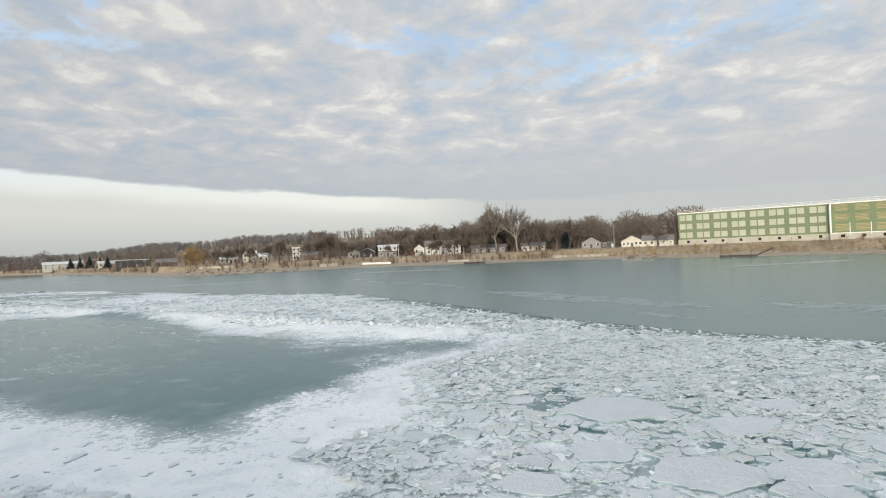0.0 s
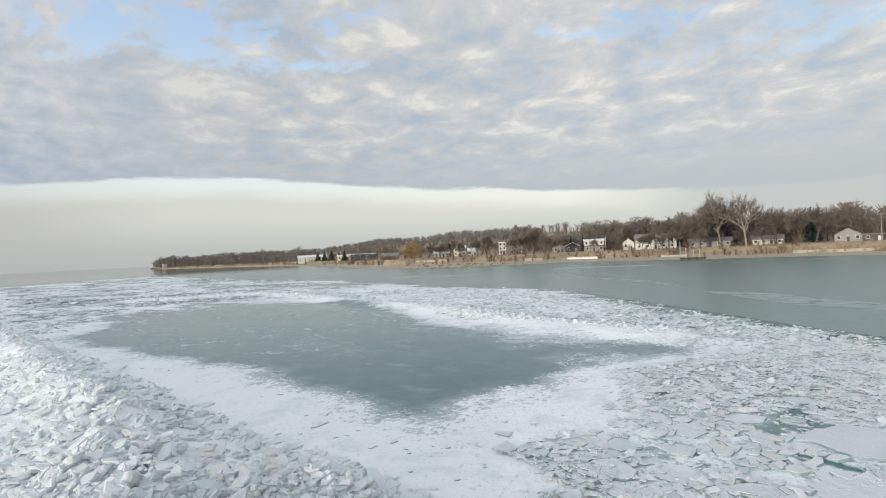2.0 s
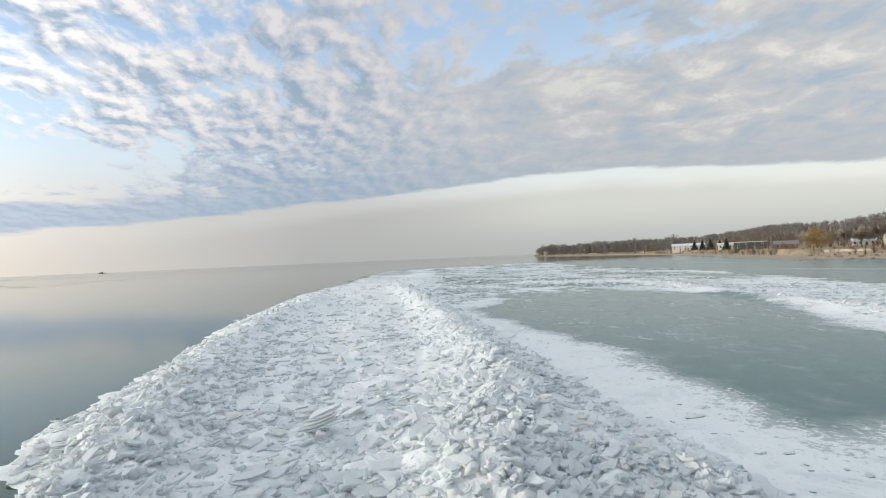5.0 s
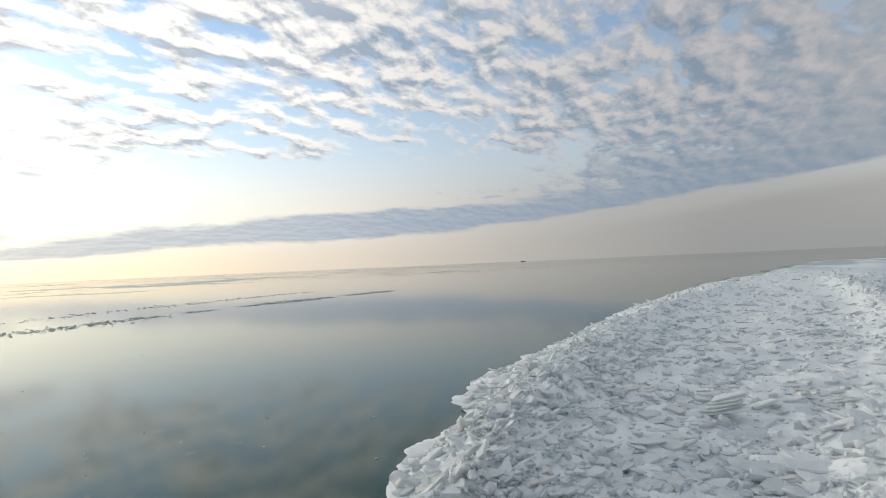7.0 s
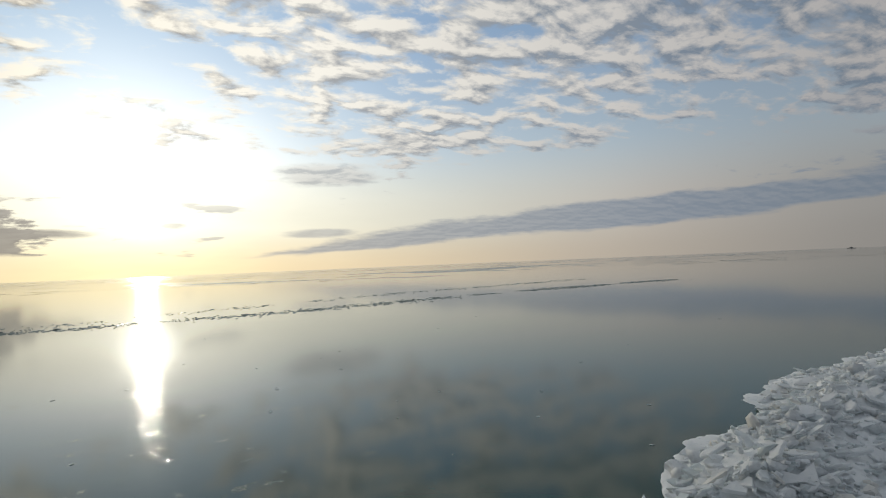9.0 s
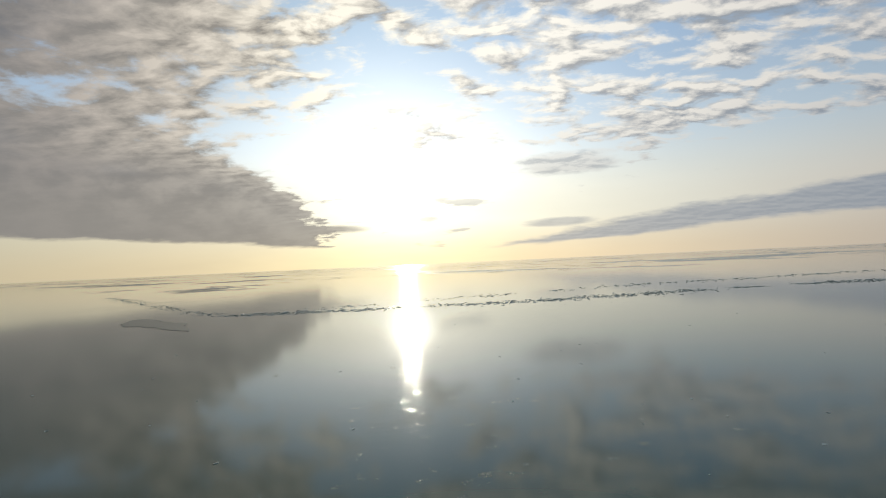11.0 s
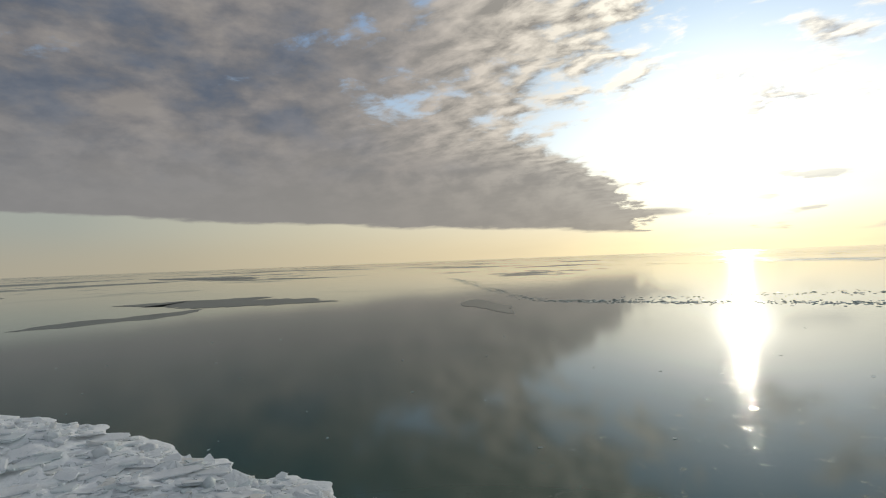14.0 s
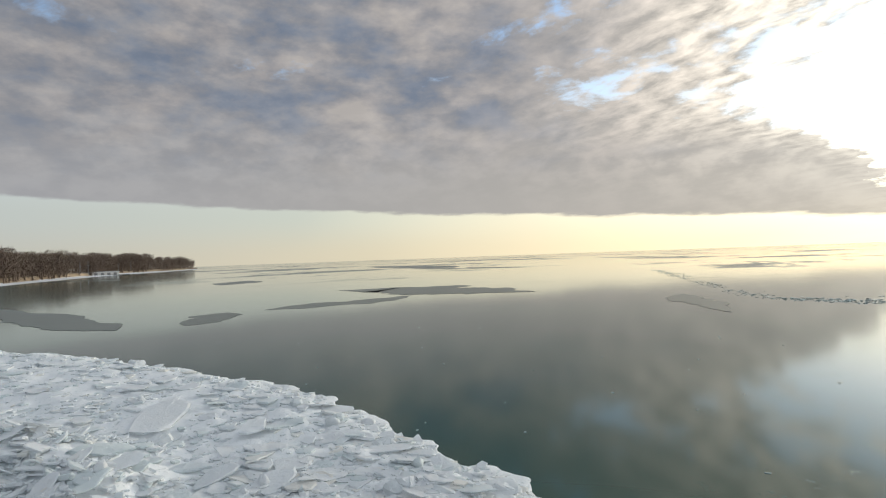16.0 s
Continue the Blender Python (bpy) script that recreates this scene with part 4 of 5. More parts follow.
cracked_plates()
brash_pieces()

def big_floes():
    """Wide flat floes on the eastern shelf, and a stack of tilted plates on the ridge."""
    for x, y, size, long, turn in WIDE_FLOES:
        v, f = slab_shape(size, 0.14, long, True)
        z = float(ice_height(np.array([x]), np.array([y]))[0])
        singles.append((turned(v, 0.03, turn, 0.0), f, (x, y, z + 0.15), False))
    for k in range(5):
        v, f = slab_shape(0.62 - 0.04 * k, 0.07, 2.3, True)
        singles.append((turned(v, 0.20 + 0.015 * k, -0.26 + 0.05 * k, math.pi / 2), f, (-22.4 - 0.08 * k, 6.6 + 0.10 * k, 0.85 + 0.13 * k), False))


big_floes()
rest = new("ice_rubble", heap.mesh("ice_rubble", SLAB))
tagged(new("ice_lumps", lumps.mesh("ice_lumps", SLAB, True)), "rounded snow-worn lumps of white ice on the ridges", "ice rubble", kind="stuff")
tagged(rest, "heaped broken plates of white snow-dusted lake ice", "ice rubble", kind="stuff")
for v, f, at, darker in singles:
    me = mesh_from("ice_slab", v, f, (SLAB, DARK_ICE))
    if darker:
        me.polygons.foreach_set("material_index", shaded_sides(f))
    ob = new("ice_slab", me)
    ob.parent, ob.location = sheet, at


# ---- drift ice and ruffled water out on the lake ----
def drift_line(line, count, spread, s0, s1):
    pts = np.array(line, float)
    seg = np.hypot(*np.diff(pts, axis=0).T)
    cum = np.concatenate([[0], np.cumsum(seg)])
    at = rng.random(count) * cum[-1]
    clot = fbm(at * 0.09, at * 0 + 0.5, 17, 3)
    for u, c in zip(at, clot):
        if c < 0.42:
            continue
        k = min(len(seg) - 1, int(np.searchsorted(cum, u) - 1))
        p = pts[k] + (pts[k + 1] - pts[k]) * (u - cum[k]) / seg[k]
        p = p + rng.normal(0, spread * (0.4 + 2.2 * (c - 0.42)), 2)
        v, f = slab_shape(rng.uniform(s0, s1), rng.uniform(0.03, 0.08), rng.uniform(1, 2.2))
        out_heap.put(turned(v, abs(rng.normal(0, 0.12)), rng.uniform(0, 6.28), 0) + np.array([p[0], p[1], 0.02]), f)


out_heap = Heap()
drift_line([(-150, -45), (-118, -57), (-94, -66), (-54, -74), (-24, -85), (-4, -95)], 2100, 2.2, 0.04, 0.26)
drift_line([(-4, -95), (2, -115), (14, -165), (27, -222)], 420, 1.6, 0.05, 0.22)
drift_line([(-10, -92), (-40, -96), (-95, -92), (-170, -75)], 500, 3.0, 0.06, 0.34)
for k in range(46):  # thin floes drawn out in rows towards the horizon
    a0, d0 = rng.uniform(88, 216), 330 * 8.0 ** rng.random()
    rows_, lean_ = int(rng.integers(5, 16)), rng.normal(0, 0.05)
    for j in range(rows_):
        az, d = a0 + rng.normal(0, 4.5), d0 * (1 + lean_ * rng.normal() + 0.035 * rng.normal())
        if 88 < az < 216:
            p = polar(az, d)
            v, f = slab_shape(d * rng.uniform(0.002, 0.007), 0.05, rng.uniform(2.5, 6.0))
            out_heap.put(turned(v, 0.0, radians(az) + rng.normal(0, 0.15), 0.0) + np.array([p.x, p.y, 0.02]), f)
x, y, r = scatter(110, 18, 130, 95, 250)
for i in np.nonzero(inside(ICE, x, y) < -0.6)[0]:
    v, f = slab_shape(rng.uniform(0.04, 0.13), 0.03, rng.uniform(1, 2.2))
    out_heap.put(turned(v, abs(rng.normal(0, 0.1)), rng.uniform(0, 6.28), 0) + np.array([x[i], y[i], 0.0]), f)
tagged(new("drift_ice", out_heap.mesh("drift_ice", DARK_ICE)), "thin lines of small drift ice on calm water", "drift ice", kind="stuff")


def ruffled(line, wide, seed):
    """A drawn-out patch of water that a breath of wind has ruffled: a thin sheet with a ragged outline."""
    pts, n = np.array(line, float), 120
    t = np.linspace(0, len(pts) - 1, n)
    c = np.stack([np.interp(t, np.arange(len(pts)), pts[:, k]) for k in (0, 1)], 1)
    d = np.gradient(c, axis=0)
    side = np.stack([-d[:, 1], d[:, 0]], 1) / np.hypot(d[:, 0], d[:, 1])[:, None]
    taper = np.sin(np.pi * np.linspace(0.005, 0.995, n)) ** 0.9
    rows_ = [c + side * (s_ * wide * taper * (0.25 + 1.5 * fbm(t * 2.2, t * 0 + s_, seed, 5)))[:, None] for s_ in (-1, 1)]
    verts = [(*q, 0.012 + 0.006 * (seed % 4)) for row in rows_ for q in row.tolist()]
    faces = [(i, i + 1, n + 1 + i, n + i) for i in range(n - 1)]
    tagged(new("ruffled_water", mesh_from("ruffled_water", verts, faces, (RIPPLE,))), "dark wind-ruffled patch on calm lake water", "water", kind="structure")


def frost_streak(line, wide, seed):
    """A long wisp of frost across thin bay ice."""
    pts = np.array(line, float)
    t = np.linspace(0, len(pts) - 1, 80)
    c = np.stack([np.interp(t, np.arange(len(pts)), pts[:, k]) for k in (0, 1)], 1)
    c[:, 1] += 1.6 * (fbm(t * 1.7, t * 0, seed) - 0.5)
    w_ = wide * np.sin(np.pi * np.linspace(0.02, 0.98, 80)) ** 0.6 * (0.3 + 1.4 * fbm(t * 3.1, t * 0 + 2, seed, 5))
    verts = [(*p, 0.012) for p in (c - np.stack([0 * w_, w_], 1)).tolist()] + [(*p, 0.012) for p in (c + np.stack([0 * w_, w_], 1)).tolist()]
    faces = [(i, i + 1, 81 + i, 80 + i) for i in range(79)]
    tagged(new("frost_streak", mesh_from("frost_streak", verts, faces, (FROST,))), "pale wisp of frost on thin bay ice", "ice", kind="structure")


frost_streak([(7, 93), (14, 83), (23, 70), (29.5, 61.5)], 6.0, 3)
frost_streak([(36, 59.5), (40, 56.5), (43.5, 53), (52, 46)], 3.6, 8)
frost_streak([(-30, 165), (-18, 140), (-2, 118), (4, 104)], 2.4, 12)
frost_streak([(20.5, 58), (22.5, 55), (24, 52)], 1.6, 14)
ruffled([(94, -113), (80, -118), (66, -114), (52, -111), (38, -109)], 13.0, 3)
ruffled([(62, -98), (63, -86), (68, -74), (72, -66)], 4.5, 4)
ruffled([(76, -62), (71, -55), (66, -47)], 4.5, 5)
ruffled([(72, -41), (88, -43), (108, -48), (160, -58)], 5.5, 7)
ruffled([(180, -345), (240, -400), (370, -500)], 30.0, 9)
ruffled([(8.5, -102), (7, -92), (1, -74)], 3.2, 11)
ruffled([(178, -145), (205, -182)], 8.0, 13)

# ---- the shores ----
SHORE = [(-85, 240), (-55, 215), (-39.5, 224), (-32, 232), (-27.5, 232), (-15, 255), (-4, 262), (3.5, 276), (8, 298), (14, 296), (20, 308), (27, 340),
         (31, 430), (35, 600), (39.5, 790), (44, 950), (48, 1150), (50.3, 1330)]
EAST_SHORE = [(-127.0, 1500), (-124, 1150), (-120, 900), (-116, 640), (-112, 470), (-104, 420), (-92, 330), (-85, 262)]


def shore_at(az, line):
    return np.interp(az, [a for a, d in line], [d for a, d in line])


def nearer(az):
    """How much the beach reaches out before the line by which the land is laid, as an angle."""
    return np.interp(az, [-127, -110, -40, 5, 14, 22, 27, 33, 42, 50], [0.002, 0.004, 0.0042, 0.0045, 0.006, 0.0075, 0.0085, 0.0045, 0.0015, 0.0004])


def land_height(back, az):
    """Height of the land some metres behind the waterline."""
    rise = 0.9 * step(back, -2, 6) + 3.5 * step(back, 8, 24) + 0.9 * step(back, 40, 120)
    hill = np.interp(az, [-127, -100, -60, -30, 0, 10, 20, 30, 40, 50], [0, 0, 3, 12, 18, 22, 21, 15, 8, 0])
    return rise - 0.35 + hill * step(back, 110, 430)


def land(name, line, az0, az1, label, taper, icy):
    na, backs = 260, [-9, -6, -3, 0, 2, 4, 6, 9, 12, 15, 18, 22, 26, 34, 45, 60, 90, 130, 200, 260, 330, 420, 700, 1100, 2000, 3300]
    az = np.linspace(az0, az1, na)
    verts = []
    for a in az:
        d0 = float(shore_at(a, line))
        edge = 8.0 / (8.0 / d0 + float(nearer(a))) + 5.0 * (fbm(np.array([a * 1.3]), np.array([0.3]), 71)[0] - 0.5)
        lowered = float(np.clip(taper(a), 0.0, 1.0))
        for k, b in enumerate(backs):
            bb = b * (0.15 + 0.85 * lowered) if b > 30 else b
            bump = 0.6 * (fbm(np.array([a * 3.0]), np.array([b * 0.15]), 73, 5)[0] - 0.5) * step(b, 3, 12)
            if b < 6:
                u = k / 6.0
                d, z = edge + (d0 + 6 - edge) * u, -0.35 + 1.0 * step(u, 0, 1) + 0.12 * float(fbm(np.array([a * 6.0]), np.array([u * 3]), 75)[0])
            else:
                d, z = d0 + bb, float(land_height(b, a)) * (0.4 + 0.6 * lowered) + float(bump)
            verts.append(tuple(polar(a, d, z)))
    nb = len(backs)
    faces = [(i * nb + j, i * nb + j + 1, (i + 1) * nb + j + 1, (i + 1) * nb + j) for i in range(na - 1) for j in range(nb - 1)]
    me = mesh_from(name, verts, faces, (LAND, SAND, SNOW_ROOF), smooth=True)
    me.polygons.foreach_set("material_index", [(2 if k % (nb - 1) < icy - (k // (nb - 1) // 7 * 7919 % 5 > 2) else 1) if k % (nb - 1) < 8 else 0 for k in range(len(faces))])
    return tagged(new(name, me), label, "shore", kind="structure")


land("ground", SHORE, -85, 50.3, "low shore with a sandy beach and faded winter grass", lambda a: (50.3 - a) / 4, 2)
land("ground_east", EAST_SHORE, -127, -85, "low wooded point with a snowy edge", lambda a: (a + 127) / 4, 8)


def ground_z(az, back):
    return float(land_height(back, az))


# ---- trees ----
def tube(heap_, p, q, r0, r1, sides=5):
    p, q = Vector(p), Vector(q)
    d = (q - p).normalized()
    u = d.orthogonal().normalized()
    v = d.cross(u)
    ring = []
    for c, r in ((p, r0), (q, r1)):
        ring += [tuple(c + u * math.cos(k / sides * 6.2832) * r + v * math.sin(k / sides * 6.2832) * r) for k in range(sides)]
    heap_.put(np.array(ring), [(k, (k + 1) % sides, sides + (k + 1) % sides, sides + k) for k in range(sides)])


def bare_tree(seed, height, spread, twigs, width, drooping=0.0, limb_sides=4, fill=0.0, levels=4):
    """A leafless tree that forks again and again: trunk and limbs in one heap, twigs in another."""
    r = random.Random(seed)
    wood, crown, ends = Heap(), Heap(), []
    wide = 0.55 + 0.75 * spread / height

    def grow(p, d, length, rad, level):
        q = p
        for k in range(2):
            d = (d + Vector((r.gauss(0, 0.10), r.gauss(0, 0.10), r.gauss(0.05, 0.05) - 0.10 * drooping * level))).normalized()
            e = q + d * length * 0.5
            tube(wood, q, e, rad * (1 - 0.22 * k), rad * (0.78 - 0.22 * k), 6 if level == 0 else limb_sides if level == 1 else 3)
            q = e
        if level:
            ends.append((p, q, d))
        if level < levels:
            side = d.orthogonal().normalized()
            for k in range(4 if level < 2 else 3):
                s_ = side.copy()
                s_.rotate(Matrix.Rotation(k * 2.1 + r.uniform(-0.5, 0.5), 3, d))
                a = wide * r.uniform(0.5, 1.15) if k else 0.15
                at = p.lerp(q, r.uniform(0.72, 1.0) if level == 0 else r.uniform(0.40, 1.0))
                grow(at, d * math.cos(a) + s_ * math.sin(a), length * r.uniform(0.62, 0.88), rad * (0.62 if k else 0.72), level + 1)

    grow(Vector((0, 0, -0.02 * height)), Vector((r.gauss(0, 0.04), r.gauss(0, 0.04), 1)).normalized(), height * 0.27, height * 0.019, 0)
    fine = [e for e in ends if e[1].z > 0.25 * height]
    for k in range(twigs):
        a, b, d = r.choice(fine)
        p = a.lerp(b, r.uniform(0.2, 1.05))
        if r.random() < fill:
            t, ang, q = r.random() ** 0.85, r.uniform(0, 6.28), math.sqrt(r.random())
            out = spread * 1.05 * math.sin(math.pi * min(1.0, 0.12 + 0.83 * t)) ** 0.7
            p = Vector((math.cos(ang) * out * q, math.sin(ang) * out * q, height * (0.04 + 0.88 * t)))
        d = (d + Vector((r.gauss(0, 0.45), r.gauss(0, 0.45), r.gauss(0.15, 0.4) - 1.6 * drooping))).normalized() * height * r.uniform(0.04, 0.11)
        s_ = d.orthogonal().normalized()
        s_.rotate(Matrix.Rotation(r.uniform(0, 6.28), 3, d.normalized()))
        s_ *= width * r.uniform(0.5, 1.2)
        crown.put(np.array([tuple(p - s_), tuple(p + s_), tuple(p + d)]), [(0, 1, 2)])
    tips = np.array([tuple(e[1]) for e in ends])
    grown = np.array([spread / np.percentile(np.hypot(tips[:, 0], tips[:, 1]), 90)] * 2 + [0.95 * height / tips[:, 2].max()])
    wood.v = [v * grown for v in wood.v]
    if not fill:
        crown.v = [v * grown for v in crown.v]
    return wood, crown


def tree_thing(name, seed, height, spread, twigs, width, bark, twig, label, category="tree", drooping=0.0, fill=0.0):
    wood, crown = bare_tree(seed, height, spread, twigs, width, drooping, fill=fill)
    ob = thing(name, Matrix(), label, category)
    for nm, h, mat in (("trunk", wood, bark), ("crown", crown, twig)):
        p = new(nm, h.mesh(nm, mat))
        p.parent = ob
    return ob


def spruce(seed, height, wide):
    r = random.Random(seed)
    trunk, crown = Heap(), Heap()
    tube(trunk, (0, 0, -0.4), (0, 0, height * 0.95), height * 0.02, 0.02, 5)
    tiers = 13
    for k in range(tiers):
        t = k / tiers
        z, rad = height * (0.07 + 0.9 * t), wide * (1 - t) ** 0.9 + 0.1
        for j in range(15):
            a = j / 15 * 6.283 + r.uniform(-0.2, 0.2)
            rr = rad * r.uniform(0.7, 1.1)
            tip = Vector((math.cos(a) * rr, math.sin(a) * rr, z - 0.25 * rr))
            side = Vector((-math.sin(a), math.cos(a), 0)) * rr * 0.28
            top = Vector((math.cos(a) * rr * 0.15, math.sin(a) * rr * 0.15, z + height * 0.06))
            mid = top.lerp(tip, 0.6) + Vector((0, 0, 0.08 * rr))
            crown.put(np.array([tuple(top), tuple(mid - side), tuple(tip), tuple(mid + side)]), [(0, 1, 2), (0, 2, 3)])
    ob = thing("spruce_tree", Matrix(), "dark blue-green spruce beside a white house", "tree", "spruces by the shore")
    for nm, h, mat in (("trunk", trunk, BARK), ("crown", crown, NEEDLE)):
        p = new(nm, h.mesh(nm, mat))
        p.parent = ob
    return ob


def stand(ob, az, back, line=SHORE, scale=1.0, spin=0.0, first=False):
    d = float(shore_at(az, line)) + back
    p = polar(az, d, ground_z(az, back) - 0.1)
    m = pose(p.x, p.y, p.z, 0, 0, spin) @ Matrix.Scale(scale, 4)
    if first:
        ob.matrix_world = m
        return ob
    return copy_thing(ob, m)


big = tree_thing("tree", 3, 24.0, 9.5, 4200, 0.045, PALE_BARK, TWIG, "tall bare tree with pale limbs by a house")
stand(big, -7.9, 30, scale=1.12, first=True)
stand(big, -5.7, 38, scale=1.08, spin=130)
stand(big, -4.2, 44, scale=0.95, spin=250)
mid_tree = tree_thing("tree", 8, 19.0, 7.2, 5200, 0.06, BARK, TWIG, "bare brown winter tree on the shore")
stand(mid_tree, -4.6, 34, first=True)
for az, back, s, spin in ((-6.1, 48, 1.15, 60), (-2.8, 30, 0.85, 140), (-1.2, 46, 0.9, 20), (-10.2, 40, 0.95, 220), (-12.2, 30, 0.85, 80),
                          (-13.2, 44, 0.95, 300), (-21.8, 20, 0.55, 200), (12.0, 42, 0.9, 30), (12.8, 34, 0.7, 110), (10.9, 34, 0.65, 250), (17.0, 55, 0.75, 10),
                          (18.0, 40, 0.6, 60), (20.5, 40, 0.65, 160), (2.0, 60, 0.9, 90), (3.6, 80, 0.95, 190), (0.6, 30, 0.5, 45)):
    stand(mid_tree, az, back, scale=s, spin=spin)
willow = tree_thing("willow_tree", 12, 12.5, 7.5, 3600, 0.08, BARK, WILLOW, "golden-twigged willow on the shore", drooping=0.5, fill=0.8)
stand(willow, 25.0, 30, first=True)
sp = spruce(1, 11.0, 4.2)
stand(sp, 34.8, 30, first=True)
for az, s in ((34.1, 1.0), (33.4, 1.08), (32.6, 0.92), (32.05, 0.96)):
    stand(sp, az, 30, scale=s, spin=az * 40)


pine = spruce(4, 15.0, 3.4)
tagged(pine, "dark tall pine behind a white house", "tree", "pines")
stand(pine, 0.9, 58, first=True)
for az, back, s in ((-0.4, 60, 1.12), (-1.3, 58, 1.18), (2.2, 62, 0.95), (-12.9, 56, 1.2), (8.2, 60, 0.7), (7.0, 56, 0.75)):
    stand(pine, az, back, scale=s, spin=az * 77)
for az, back, s, spin in ((1.3, 22, 0.42, 0), (0.4, 24, 0.5, 60), (-0.7, 20, 0.45, 140), (-1.6, 24, 0.55, 200), (-4.0, 24, 0.5, 20), (-9.3, 26, 0.5, 100),
                          (5.9, 24, 0.4, 10), (9.6, 28, 0.5, 90), (14.2, 30, 0.6, 40), (19.8, 34, 0.55, 10), (21.9, 30, 0.5, 70), (22.8, 34, 0.55, 170)):
    stand(mid_tree, az, back, scale=s, spin=spin)


def swell(az):
    """Some stretches of wood stand taller than others."""
    return 0.62 + 0.70 * float(fbm(np.array([az * 0.45]), np.array([3.3]), 151, 4)[0])


def woods(name, count, az0, az1, back0, back1, line, h0, h1, width, twigs, mat, label, lift=0.0):
    """A mass of bare trees that nobody could count."""
    r = random.Random(name)
    kinds = []
    for k in range(5):
        wood, crown = bare_tree(100 + k, 1.0, 0.34, twigs, width, limb_sides=3, fill=0.75, levels=2 if twigs > 400 else 1)
        kinds.append((np.concatenate([np.concatenate(wood.v), np.concatenate(crown.v)]), wood.f + [tuple(i + wood.n for i in f) for f in crown.f]))
    vs, fs, n = [], [], 0
    for _ in range(count):
        az, back = r.uniform(az0, az1), back0 + (back1 - back0) * r.random() ** 1.3
        d = float(shore_at(az, line)) + back
        v, f = kinds[r.randrange(5)]
        a, s = r.uniform(0, 6.28), r.uniform(h0, h1) * swell(az)
        rot = np.array([[math.cos(a), -math.sin(a), 0], [math.sin(a), math.cos(a), 0], [0, 0, 1]])
        vs.append(v @ rot.T * s * np.array([1.15, 1.15, 1]) + np.array(polar(az, d, ground_z(az, back) - 0.3 + lift)))
        fs.append(np.array([(*x, x[2]) if len(x) == 3 else x for x in f]) + n)
        n += len(v)
    fs = np.concatenate(fs)
    faces = [tuple(q[:3]) if q[2] == q[3] else tuple(q) for q in fs.tolist()]
    return tagged(new(name, mesh_from(name, np.concatenate(vs), faces, (mat,))), label, "woods", kind="stuff")


woods("woods", 360, -25.8, 7, 56, 130, SHORE, 10, 20, 0.0042, 760, TWIG, "dense bare brown trees behind the shore houses")
woods("woods_behind", 320, -12, 14, 100, 440, SHORE, 9, 14, 0.007, 360, TWIG, "bare woods on rising ground behind houses")
woods("woods_hill", 1000, 11, 45, 270, 480, SHORE, 7, 10.5, 0.012, 230, HAZE_TWIG, "hazy bare woods along a low hill")
woods("woods_point", 420, 36.5, 50.0, 16, 300, SHORE, 7, 19, 0.008, 380, HAZE_TWIG, "hazy bare woods along the far point")
woods("woods_tip", 260, 40.0, 49.7, 14, 110, SHORE, 8, 23, 0.010, 380, HAZE_TWIG, "hazy bare trees at the tip of the point")
woods("woods_shore", 240, 7, 38, 66, 180, SHORE, 5, 12, 0.005, 600, TWIG, "low bare trees and brush among shore houses")
woods("woods_east", 620, -126.6, -98, 7, 140, EAST_SHORE, 17, 29, 0.010, 410, EAST_TWIG, "dense bare woods on the low point")
woods("reeds", 420, -40, -8, 5, 22, SHORE, 0.8, 2.6, 0.03, 110, STRAW, "dry tan grass and reeds along the bank")
woods("brush", 420, -12, 47, 5, 40, SHORE, 1.2, 4.2, 0.02, 120, RED_TWIG, "low brown brush along the bank")


woods("brush", 300, 28, 49, 3, 32, SHORE, 1.5, 4.5, 0.02, 110, TWIG, "low bare brush along the far beach")


